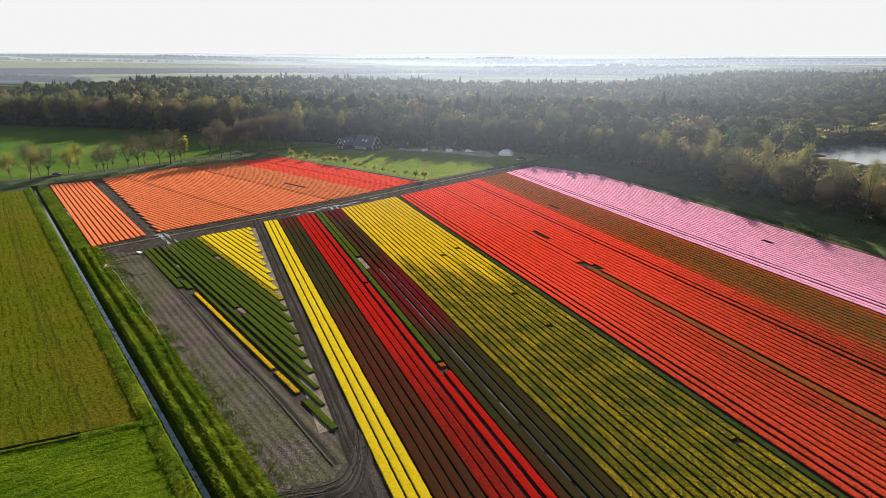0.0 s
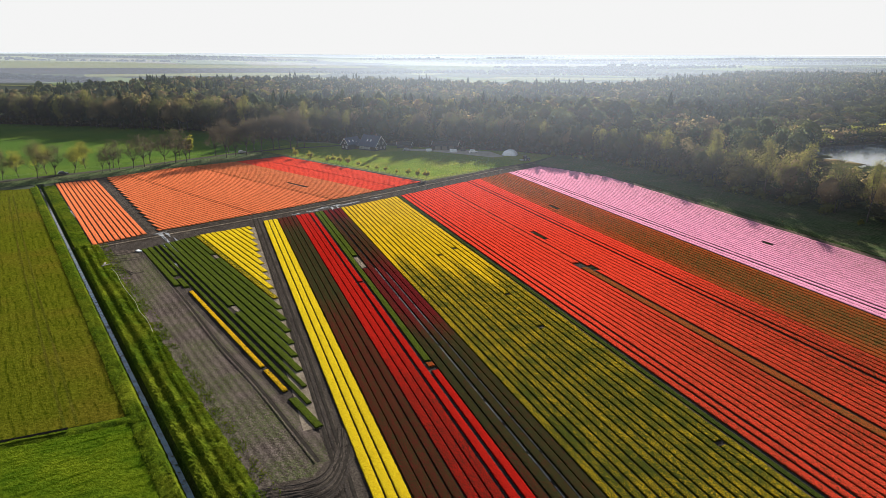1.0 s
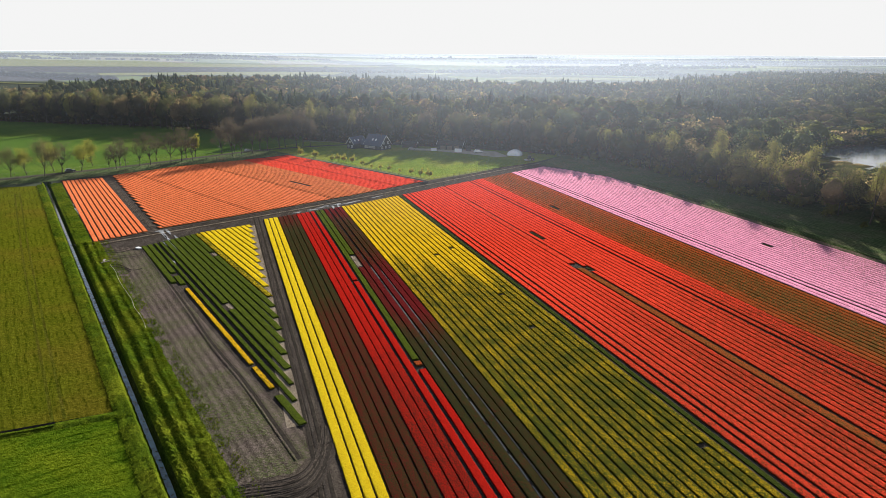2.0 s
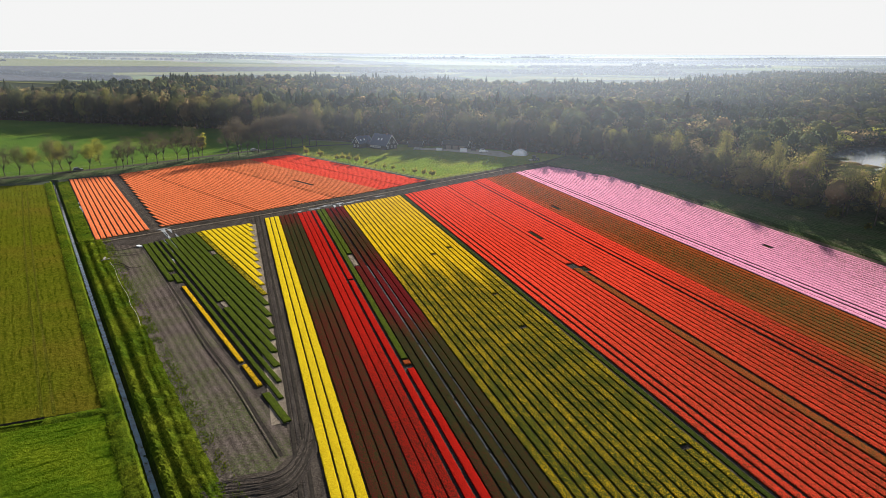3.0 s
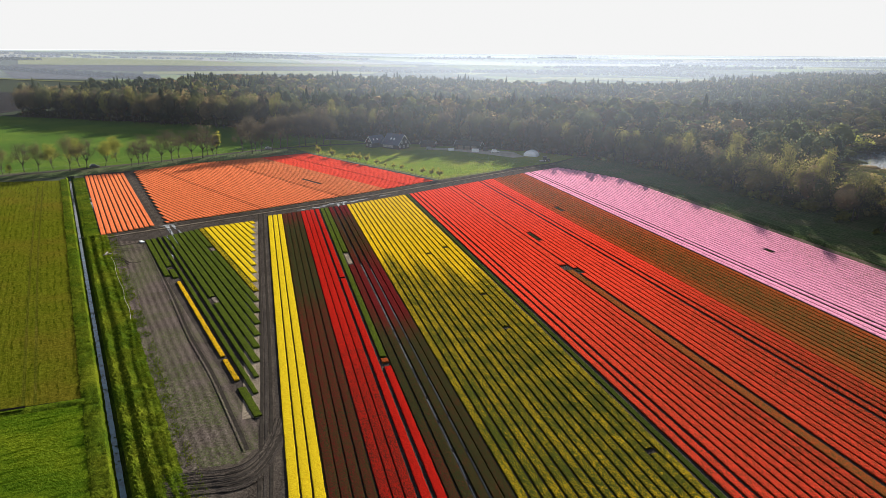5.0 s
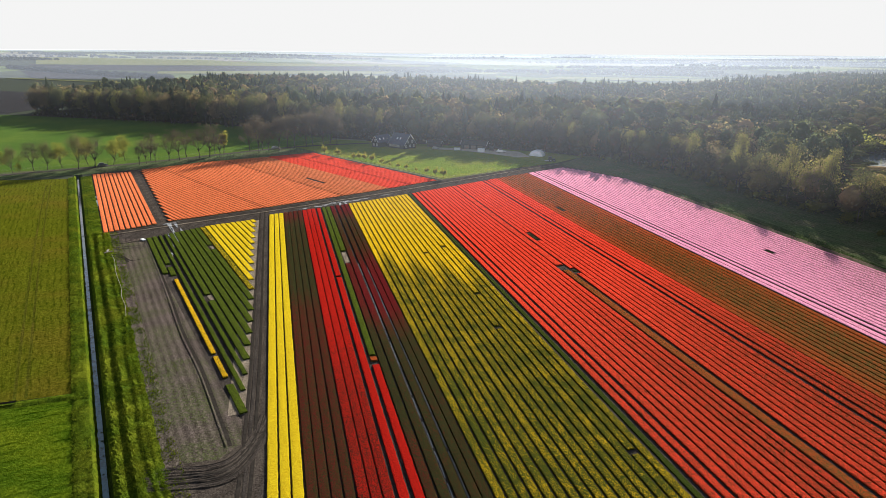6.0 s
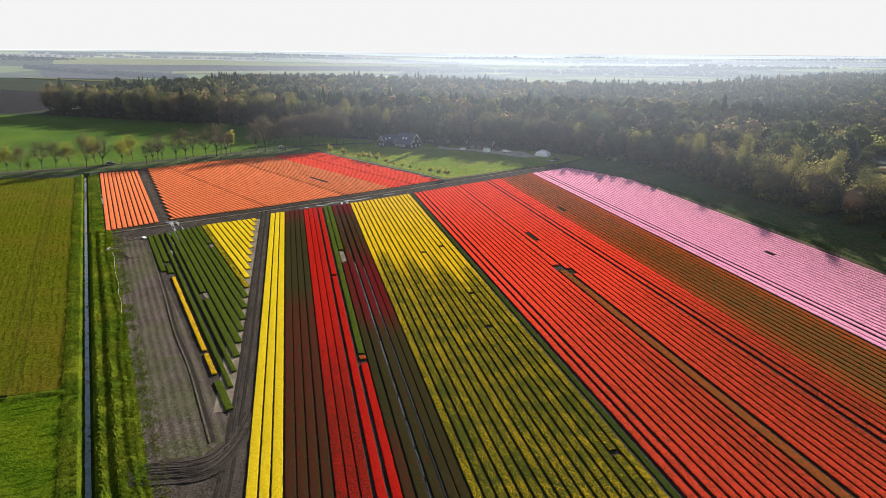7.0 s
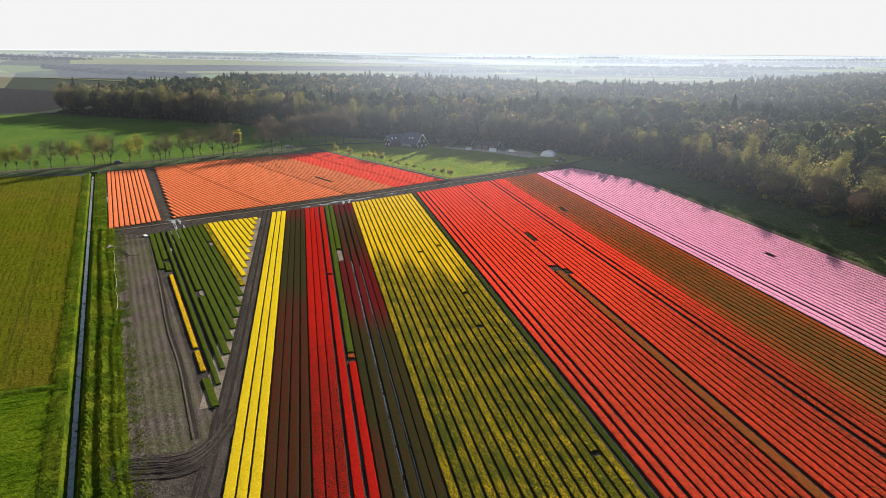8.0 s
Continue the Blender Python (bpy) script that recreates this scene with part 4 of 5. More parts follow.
AVENUE = "trees of the avenue"
avenue = {
    "oak": (make_tree("avenue_tree", "broad roadside oak in fresh olive leaf", "tree", AVENUE, 11, 14, 5.6, 0.22, 11, 10, 24, 0.13, 0.6, 0.55), 14),
    "bare": (make_tree("avenue_tree", "nearly bare roadside tree with fine brown twigs", "tree", AVENUE, 12, 14, 4.7, 0.22, 11, 10, 5, 0.36, 0.36, 0.12, wide=0.10, long=1.6), 14),
    "light": (make_tree("avenue_tree", "roadside tree with thin yellow-green leaves", "tree", AVENUE, 13, 13, 4.2, 0.20, 11, 9, 13, 0.17, 0.45, 0.35, YOUNG_LEAF), 13),
    "slim": (make_tree("avenue_tree", "slender bare roadside tree", "tree", AVENUE, 14, 12, 3.1, 0.26, 9, 8, 4, 0.34, 0.28, 0.08, wide=0.10, long=1.6), 12),
    "bright": (make_tree("avenue_tree", "slim poplar in bright yellow-green leaf", "tree", AVENUE, 15, 12, 1.9, 0.22, 12, 6, 18, 0.30, 0.35, 0.9, YOUNG_LEAF, lift=2.0), 12),
    "brown": (make_tree("avenue_tree", "dense bare beech with reddish-brown twigs", "tree", AVENUE, 16, 15, 5.0, 0.25, 12, 11, 8, 0.38, 0.5, 0.05, wide=0.11, long=1.5), 15),
}
plant(avenue, [(-229, 286, 11.3, "light"), (-225, 289, 12.2, "light"), (-221, 293, 12, "oak"), (-216, 291, 5.22, "light"), (-215, 300, 15, "bare"), (-210, 303, 13, "oak"),
               (-206, 309, 12.2, "light"), (-196, 307, 16, "oak"), (-198, 318, 13.9, "light"), (-191, 313, 12.5, "bare"), (-186, 321, 12.2, "light"), (-188, 335, 13.1, "light"),
               (-173, 323, 11, "slim"), (-171, 327, 10.5, "bare"), (-175, 338, 12, "bare"), (-169, 333, 11, "slim"), (-164, 337, 12, "bare"), (-160, 341, 14, "bare")], 3)
plant(avenue, [
    (-162, 353, 13, "slim"), (-153, 350, 13, "bare"), (-149, 354, 15, "bare"), (-151, 365, 11, "slim"), (-144, 356, 12, "slim"), (-147, 368, 13, "bright"),
    (-136, 380, 16, "brown"), (-128, 374, 16, "brown"), (-130, 385, 13, "bare"), (-125, 381, 13, "bare"), (-120, 386, 15, "brown"), (-114, 396, 15, "brown"),
    (-119, 398, 15, "brown"), (-108, 402, 16, "brown"), (-107, 411, 16, "brown"), (-99, 408, 15, "brown"), (-98, 419, 17, "brown"), (-92, 414, 13, "brown")], 4)
plant(avenue, [
    (-236, 280, 12.2, "light"), (-241, 274, 11.3, "light"), (-247, 268, 14, "oak"), (-243, 286, 12.2, "light"), (-254, 262, 13, "oak"), (-252, 278, 13, "oak"),
    (-262, 254, 12.2, "light"), (-270, 247, 13, "bare"), (-280, 238, 14, "oak"), (-265, 264, 12.2, "light"), (-282, 249, 13, "bare")], 5)

willow = make_tree("pollard_willow", "small pollard willow with yellow-green shoots", "tree", "pollard willows by the pasture", 21, 5, 1.7, 0.30, 8, 6, 22, 0.14, 0.28, 0.95, YOUNG_LEAF, lift=1.6)
plant({"w": (willow, 5)}, [(-88, 373.5, 5, "w"), (-78, 367, 3.7, "w"), (-63, 355, 3.7, "w"), (-59, 352, 3.7, "w"), (-54, 348, 3.8, "w"), (-67, 358, 2.9, "w"), (-48, 343, 2.7, "w"), (-42, 337, 2, "w"), (-37, 332.5, 2.4, "w"),
                           (-32, 328, 2.6, "w"), (-26, 323, 2.1, "w"), (-20, 318, 2.9, "w"), (-15, 313, 3.4, "w"), (-10.5, 309.5, 3.7, "w")], 6)

EDGE = "trees at the edge of the wood"
edge = {
    "oak": (make_tree("edge_tree", "tall oak with thin olive leaves at the wood's edge", "tree", EDGE, 31, 22, 5.6, 0.30, 11, 9, 11, 0.22, 0.75, 0.42), 22),
    "birch": (make_tree("edge_tree", "slender birch in fresh yellow-green leaf", "tree", EDGE, 32, 20, 3.6, 0.30, 10, 8, 13, 0.19, 0.6, 0.92, lift=1.0), 20),
    "brown": (make_tree("edge_tree", "half-bare tree with russet buds", "tree", EDGE, 33, 20, 5.0, 0.28, 11, 9, 8, 0.42, 0.6, 0.10, wide=0.16, long=1.5), 20),
    "gold": (make_tree("edge_tree", "young tree with golden spring leaves", "tree", EDGE, 34, 15, 3.6, 0.22, 9, 8, 15, 0.22, 0.6, 0.86), 15),
    "bush": (make_tree("bush", "low leafy bush of bright spring green", "bush", "bushes at the edge of the wood", 35, 5, 2.6, 0.10, 9, 7, 12, 0.20, 0.4, 0.4, YOUNG_LEAF), 5),
    "pine": (make_pine("pine_tree", "dark pine with drooping boughs at the wood's edge", EDGE, 36, 21, 3.6, 0.35), 21),
}
# the wood's outline, from its meadow side round by the lake and back over the top
WOOD = [(-425, 572), (-415, 556), (-349, 537), (-260, 513), (-200, 498), (-150, 468), (-112, 448), (-75, 440), (-33, 426), (12, 415), (46, 394), (76, 372), (97, 347), (114, 306),
        (122, 284), (132, 267), (142, 246), (152, 216), (175, 150), (250, 90), (420, 260), (900, 800), (1150, 1500), (720, 1500), (560, 1330), (434, 1130), (300, 960),
        (180, 800), (50, 800), (-100, 930), (-395, 950), (-410, 760), (-425, 640)]
LAKE = [(206, 352), (240, 338), (300, 345), (350, 420), (340, 452), (262, 440), (222, 418)]


def edge_height(x):
    return float(np.interp(x, [-300, -160, -110, -60, 40, 75, 110, 130, 146, 153], [20, 20, 18, 18, 17, 15, 15, 18, 18, 12]))


rng = np.random.default_rng(77)
front = [Vector((*p, 0)) for p in WOOD[1:19]]
spots = []
for a, b in zip(front, front[1:]):
    k = max(1, int((b - a).length / (8.0 if b.x > 124 else 5.5 if b.x > 90 else 7.0)))
    for i in range(k):
        p = a.lerp(b, (i + rng.uniform(0.1, 0.9)) / k)
        right = p.x > 60
        kind = rng.choice(["oak", "brown", "birch", "gold", "pine"], p=[0.26, 0.0, 0.40, 0.26, 0.08] if p.x > 120 else [0.18, 0.16, 0.34, 0.24, 0.08] if right else [0.36, 0.38, 0.10, 0.06, 0.10])
        h = rng.uniform(0.85, 1.15) * edge_height(p.x)
        inn = rng.uniform(0, 5)
        spots.append((p.x + inn * 0.6, p.y + inn, h * (0.75 if kind == "gold" else 1.0), kind))
        if right and rng.random() < 0.8:
            spots.append((p.x - rng.uniform(0, 3), p.y - rng.uniform(-2, 2), rng.uniform(2.5, 6.5), "bush"))
plant(edge, spots, 8)
# a few great oaks that stand out from the wood's edge
great = {"tan": (make_tree("edge_tree", "great spreading oak with tan young leaves", "tree", EDGE, 37, 23, 9.5, 0.22, 15, 11, 14, 0.34, 1.0, 0.73), 23),
         "russet": (make_tree("edge_tree", "tall round-crowned oak with russet young leaves", "tree", EDGE, 38, 22, 6.0, 0.25, 12, 10, 13, 0.32, 0.9, 0.68), 22),
         "olive": (make_tree("edge_tree", "broad tree with fresh olive-yellow leaves", "tree", EDGE, 39, 20, 6.5, 0.25, 12, 10, 12, 0.30, 0.8, 0.87), 20)}
plant(great, [(-257, 512, 25, "tan"), (-279, 518, 20, "russet"), (-308, 527, 19, "olive"), (-349, 540, 21, "olive"), (-400, 552, 20, "tan"), (-205, 500, 21, "russet"), (-90, 447, 17, "olive"), (12, 422, 15, "russet"),
              (128, 282, 17, "olive"), (139, 266, 19, "olive"), (149, 248, 16, "olive"), (156, 232, 12, "tan"), (112, 322, 16, "russet")], 12)


def core(rng, segs, profile, wobble):
    """The dense inside of a crown: a lumpy closed form round the axis, as points, faces and outward ways."""
    v, f = [], []
    for r, z in profile:
        for k in range(segs):
            a = 2 * math.pi * k / segs
            q = r * (1 + rng.normal(0, wobble))
            v.append((math.cos(a) * q, math.sin(a) * q, z + rng.normal(0, wobble * 0.12)))
    for i in range(len(profile) - 1):
        for k in range(segs):
            n = (k + 1) % segs
            f.append((i * segs + k, i * segs + n, (i + 1) * segs + n, (i + 1) * segs + k))
    v = np.array(v)
    mid = np.array((0, 0, (profile[0][1] + profile[-1][1]) / 2))
    return v, np.array(f), unit((v - mid) * (1, 1, 2))


def join_kit(a, b):
    return np.concatenate([a[0], b[0]]), np.concatenate([a[1], b[1] + len(a[0])]), np.concatenate([a[2], b[2]])


TIERS = ((0.88, 0.20), (0.50, 0.34), (0.76, 0.36), (0.38, 0.52), (0.60, 0.54), (0.27, 0.69), (0.43, 0.71), (0.15, 0.85), (0.24, 0.86), (0.02, 1.0))


def conifer_kit(rng, n, size, segs):
    """A unit conifer (1 high, 1 in radius): drooping ragged tiers of boughs with needle sprays at their rims."""
    v, f, _ = core(rng, segs, TIERS, 0.20)
    out = v * (1, 1, 0)
    inner = (v, f, unit(unit(out) + (0, 0, 0.55)))
    lvl = 1 - 0.82 * rng.random(n) ** 0.75
    a = rng.uniform(0, 2 * math.pi, n)
    r = (1.03 - lvl) ** 0.72 * rng.uniform(0.70, 1.10, n)
    c = np.stack([np.cos(a) * r, np.sin(a) * r, lvl], 1)
    out = np.stack([np.cos(a), np.sin(a), np.full(n, 0.6)], 1)
    v, f = quad_cloud(rng, c, 0.012, size, 1.2, 0.6, out)
    q = v.reshape(-1, 4, 3)
    mid = q.mean(1, keepdims=True)
    off = q - mid
    off[:, :, 2] *= 0.14
    return join_kit(inner, ((mid + off).reshape(-1, 3), f, np.repeat(unit(out + rng.normal(0, 0.2, out.shape)), 4, 0)))


def crown_kit(rng, n, low, size, boughs=8, inner=0.8):
    """A unit broad crown (1 high, 1 in radius): leaf clumps on the outsides of overlapping rounded boughs, round a sparse heart."""
    k = boughs
    bough = unit(rng.normal(0, 1, (k, 3)) * (1, 1, 0.8) + (0, 0, 0.2)) * rng.uniform(0.42, 0.64, (k, 1))
    bough[0] = (0.05, 0.0, 0.46)
    size_b = rng.uniform(0.36, 0.56, k) * (1 + 1.2 / k)
    heart = ((0.25, -0.70), (0.60, -0.25), (0.64, 0.10), (0.44, 0.50), (0.06, 0.82))
    kit = core(rng, 8 if n > 100 else 6, tuple((r * inner, z * inner) for r, z in heart), 0.16)
    pts, ways = [], []
    while sum(map(len, pts)) < n:
        d = unit(rng.normal(0, 1, (n + 20, 3)) + (0, 0, 0.25))
        w = rng.integers(0, k, n + 20)
        p = bough[w] + d * (size_b[w] * rng.uniform(0.88, 1.08, n + 20))[:, None]
        gap = np.linalg.norm(p[:, None] - bough[None], axis=2) / size_b[None]
        gap[np.arange(n + 20), w] = 9
        ok = (gap.min(1) > 0.85) & (p[:, 2] > -0.75)
        pts.append(p[ok])
        ways.append(unit(d[ok] * 0.75 + unit(p[ok]) * 0.5))
    c, d = np.concatenate(pts)[:n], np.concatenate(ways)[:n]
    v, f = quad_cloud(rng, c, 0.015, size, 1.0, 0.7, d)
    kit = join_kit(kit, (v, f, np.repeat(unit(d * 0.7 + (0, 0, 0.55) + rng.normal(0, 0.10, d.shape)), 4, 0)))
    v = kit[0]
    v[:, 2] = low + (1 - low) * (0.46 + 0.52 * v[:, 2])
    return kit


def scatter(name, kits, x, y, h, r, tint, mat, label, z=SOIL_Z):
    """Many trees as one mesh: each a kit, turned and scaled to its height and radius."""
    rng = np.random.default_rng(len(x))
    vs, fs, ts, ns, base = [], [], [], [], 0
    which = rng.integers(0, len(kits), len(x))
    turn = rng.uniform(0, 2 * math.pi, len(x))
    zz = np.broadcast_to(z, x.shape)
    for k, (kv, kf, kn) in enumerate(kits):
        sel = np.nonzero(which == k)[0]
        c, s = np.cos(turn[sel])[:, None], np.sin(turn[sel])[:, None]
        X = (kv[None, :, 0] * c - kv[None, :, 1] * s) * r[sel][:, None] + x[sel][:, None]
        Y = (kv[None, :, 0] * s + kv[None, :, 1] * c) * r[sel][:, None] + y[sel][:, None]
        Z = kv[None, :, 2] * h[sel][:, None] + zz[sel][:, None]
        vs.append(np.stack([X, Y, Z], -1).reshape(-1, 3))
        ns.append(np.stack([kn[None, :, 0] * c - kn[None, :, 1] * s, kn[None, :, 0] * s + kn[None, :, 1] * c, kn[None, :, 2] + 0 * c], -1).reshape(-1, 3))
        fs.append((kf[None] + (np.arange(len(sel)) * len(kv))[:, None, None] + base).reshape(-1, 4))
        ts.append(np.repeat(tint[sel], len(kv)))
        base += len(sel) * len(kv)
    ob = mesh_ob(name, np.concatenate(vs), np.concatenate(fs), mat, {"tint": np.concatenate(ts), "round": np.concatenate(ns)}, smooth=False)
    return tagged(ob, label, "forest", kind="stuff")


def wood_points(gap, seed):
    rng = np.random.default_rng(seed)
    X, Y = np.meshgrid(np.arange(-460, 1160, gap), np.arange(80, 1510, gap))
    X, Y = X + rng.uniform(-0.45, 0.45, X.shape) * gap, Y + rng.uniform(-0.45, 0.45, Y.shape) * gap
    X, Y = X.ravel(), Y.ravel()
    ok = inside(WOOD, X, Y) & ~inside(LAKE, X, Y)
    return X[ok], Y[ok]


wx, wy = wood_points(9.2, 5)
ang = np.degrees(np.arctan2(wx - 18, wy))
ok = (ang > -47) & (ang < 38) & (wy > 150)
wx, wy = wx[ok], wy[ok]
wn = np.array([noise.noise(Vector((a * 0.012, b * 0.012, 2.0))) + 0.5 * noise.noise(Vector((a * 0.05, b * 0.05, 9.0))) for a, b in zip(wx, wy)])
rng = np.random.default_rng(9)
depth = np.full(len(wx), 1e9)
for a, b in zip(front, front[1:]):
    ab = np.array((b.x - a.x, b.y - a.y))
    f = np.clip(((wx - a.x) * ab[0] + (wy - a.y) * ab[1]) / (ab @ ab), 0, 1)
    depth = np.minimum(depth, np.hypot(wx - a.x - f * ab[0], wy - a.y - f * ab[1]))
conif = (wn + rng.normal(0, 0.22, len(wx)) > 0.10) & (depth > np.where(wx > 90, 26, 9))
low = np.interp(wx, [-300, -160, -110, -60, 40, 75, 110, 150], [25, 25, 21, 19, 19, 16, 15, 15])
wh = (low + (23.5 - low) * np.clip(depth / 40, 0, 1)) * (1 + rng.uniform(-1, 1, len(wx)) * np.where(depth < 60, 0.16, 0.15)) + 2.0 * wn
wh[conif] += rng.uniform(-1, 5, conif.sum())
# young low growth round the lake and between it and the field
shore = np.full(len(wx), 1e9)
for a, b in zip(LAKE, LAKE[1:] + LAKE[:1]):
    ab = np.array((b[0] - a[0], b[1] - a[1]))
    f = np.clip(((wx - a[0]) * ab[0] + (wy - a[1]) * ab[1]) / (ab @ ab), 0, 1)
    shore = np.minimum(shore, np.hypot(wx - a[0] - f * ab[0], wy - a[1] - f * ab[1]))
wh = np.where((shore < 110) & (wy > 380), np.minimum(wh, 7 + 0.14 * shore), wh)
wd, wa = np.hypot(wx, wy), np.degrees(np.arctan2(wx, wy))
wh = np.where((wa > 28.5) & (wa < 39) & (wd < 470) & (wd > 270), np.minimum(wh, np.maximum(3.0, 52 * (1 - wd / 425))), wh)
wr = np.where(conif, rng.uniform(4.4, 6.6, len(wx)), rng.uniform(5.2, 8.8, len(wx)))
wt_ = np.clip(np.where(conif, 0.35 + rng.normal(0, 0.36, len(wx)), rng.choice([0.08, 0.3, 0.45, 0.72, 0.88], len(wx), p=[0.18, 0.25, 0.31, 0.17, 0.09]) + rng.normal(0, 0.05, len(wx))), 0, 1)
wt_ = np.where((wx > 50) & ~conif & (wt_ > 0.6) & (rng.random(len(wx)) < 0.5), 0.4, wt_)
span = np.hypot(wx - 18, wy)
sparse = (wa > 25) & (wd < 330) & (depth > 5) & (rng.random(len(wx)) < 0.72)
wh = np.where(sparse, np.minimum(wh, 5.0), wh)
band = np.where((depth < 24) | (span < 380), 0, np.where(span < 640, 1, 2))
round_pine = conif & (rng.random(len(wx)) < np.where(wy > 760, 0.2, np.where((wx > 60) & (depth < 80), 1.0, 0.5)))
conif &= ~round_pine
for b_, nc, sc, nb, sb in ((0, 84, 0.10, 280, 0.069), (1, 34, 0.12, 110, 0.096), (2, 14, 0.15, 40, 0.13)):
    kits_c = [conifer_kit(np.random.default_rng(50 + i), nc, sc, 7 if b_ < 2 else 5) for i in range(4)]
    kits_p = [crown_kit(np.random.default_rng(55 + i), nb, (0.42, 0.56, 0.60)[b_], sb, (9, 8, 6)[b_], (0.95, 1.1, 1.15)[b_]) for i in range(4)]
    kits_b = [crown_kit(np.random.default_rng(60 + i), nb, (0.18, 0.52, 0.58)[b_], sb, (10, 8, 6)[b_], (0.9, 1.1, 1.15)[b_]) for i in range(5)]
    a, p, b = conif & (band == b_), round_pine & (band == b_), ~conif & ~round_pine & (band == b_)
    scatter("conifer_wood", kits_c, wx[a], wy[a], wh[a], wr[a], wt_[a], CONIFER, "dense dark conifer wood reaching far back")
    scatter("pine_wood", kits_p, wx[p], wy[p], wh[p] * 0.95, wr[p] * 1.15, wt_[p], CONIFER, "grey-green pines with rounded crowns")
    scatter("broadleaf_wood", kits_b, wx[b], wy[b], wh[b], wr[b], wt_[b], BROADLEAF, "broadleaf wood in early olive and russet leaf")
ug = (depth < 26) | ((shore < 30) & (wd > 470))
for shift in (0.0, 3.3):
    ux, uy = wx[ug] + shift, wy[ug] + shift * 0.6
    uh = np.random.default_rng(33).uniform(3.0, 8.0, ug.sum()) * np.where(shore[ug] < 30, 1.4, 1.0)
    # towards the right, sunlight is put into yellower, brighter leaf tints
    scatter("undergrowth", [crown_kit(np.random.default_rng(90 + i), 50, 0.0, 0.16, 4) for i in range(3)], ux, uy, uh, uh * 0.55 + 0.6, np.clip(np.where(wx[ug] > 95, 0.75 + 0.4 * wt_[ug], wt_[ug] * 0.6), 0, 1), BROADLEAF, "dark tangled undergrowth beneath the wood's first trees")
patch("forest_floor", WOOD, SOIL_Z - 0.02, plain("leaf_litter", (0.060, 0.050, 0.036), 0.95, 0.4, 0.4, gloss=0.0), "brown leaf litter and moss under the trees", "forest floor")
patch("lake", LAKE, SOIL_Z + 0.1, LAKE_WATER, "small still lake behind the trees", "water")

# far tree rows and copses out to the skyline
rng = np.random.default_rng(15)
fx, fy, fh, ft = [], [], [], []
for i in range(46):
    dist = 1250 + 3000 * rng.random() ** 1.1
    ang = radians(rng.uniform(-48, 40))
    cx, cy = dist * math.sin(ang), dist * math.cos(ang)
    length, width = rng.uniform(250, 900) * (0.5 + dist / 3000), rng.uniform(6, 22) * (0.4 + dist / 2500)
    head = radians(rng.choice([72.0, 84.0, 95.0, 104.0]) + rng.normal(0, 5))
    n = int(min(120, length / 6))
    a, b = rng.uniform(-0.5, 0.5, n) * length, rng.uniform(-0.5, 0.5, n) * width
    fx.append(cx + math.sin(head) * a + math.cos(head) * b)
    fy.append(cy + math.cos(head) * a - math.sin(head) * b)
    fh.append(rng.uniform(5, 8.5, n))
    ft.append(np.clip(rng.normal(rng.choice([0.1, 0.3, 0.5]), 0.1, n), 0, 1))
fx, fy, fh, ft = (np.concatenate(q) for q in (fx, fy, fh, ft))
row_t = np.linspace(0, 1, 90)
fx, fy = np.concatenate([fx, -1420 + 760 * row_t + rng.normal(0, 3, 90)]), np.concatenate([fy, 1770 - 500 * row_t + rng.normal(0, 4, 90)])
fh, ft = np.concatenate([fh, rng.uniform(8, 11, 90)]), np.concatenate([ft, rng.uniform(0.0, 0.3, 90)])
bearing, away = np.degrees(np.arctan2(fx, fy)), np.hypot(fx, fy)
open_plain = (bearing < -12) & (away < 2900) & (away > 1250)
open_plain |= (bearing >= -12) & (away < 1800)
open_plain[-90:] = False
ok = ~inside(WOOD, fx, fy) & (away < 3800) & ~open_plain
fx, fy, fh, ft = fx[ok], fy[ok], fh[ok], ft[ok]
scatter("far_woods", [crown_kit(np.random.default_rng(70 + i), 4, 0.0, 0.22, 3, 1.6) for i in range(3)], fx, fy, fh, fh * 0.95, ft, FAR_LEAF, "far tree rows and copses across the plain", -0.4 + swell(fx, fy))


# ---------------------------------------------------------------- sheets standing in for haze and sun glare
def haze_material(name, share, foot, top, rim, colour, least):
    """A lit see-through sheet that paints haze and sun glare: denser upwards from its foot, and most towards the low
    sun.
    """
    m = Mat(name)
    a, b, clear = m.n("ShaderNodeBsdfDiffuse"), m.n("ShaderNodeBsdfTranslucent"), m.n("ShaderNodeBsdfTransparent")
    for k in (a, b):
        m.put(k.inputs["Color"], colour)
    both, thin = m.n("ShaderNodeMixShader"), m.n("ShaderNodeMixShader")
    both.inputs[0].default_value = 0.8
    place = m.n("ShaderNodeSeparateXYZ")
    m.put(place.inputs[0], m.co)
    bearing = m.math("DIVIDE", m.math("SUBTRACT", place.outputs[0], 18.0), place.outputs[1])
    # the sheet's rim is lifted in the west to meet the higher skyline
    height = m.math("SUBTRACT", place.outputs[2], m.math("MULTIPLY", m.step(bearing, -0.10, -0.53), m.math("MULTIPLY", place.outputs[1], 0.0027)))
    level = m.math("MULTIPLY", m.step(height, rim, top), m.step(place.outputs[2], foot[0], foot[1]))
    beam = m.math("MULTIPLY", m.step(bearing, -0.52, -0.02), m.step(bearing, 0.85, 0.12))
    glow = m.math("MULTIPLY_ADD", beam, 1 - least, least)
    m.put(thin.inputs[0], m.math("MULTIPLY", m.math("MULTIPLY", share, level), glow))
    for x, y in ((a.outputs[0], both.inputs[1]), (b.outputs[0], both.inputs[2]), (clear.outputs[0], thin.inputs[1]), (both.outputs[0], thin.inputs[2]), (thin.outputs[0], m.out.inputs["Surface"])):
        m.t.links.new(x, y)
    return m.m


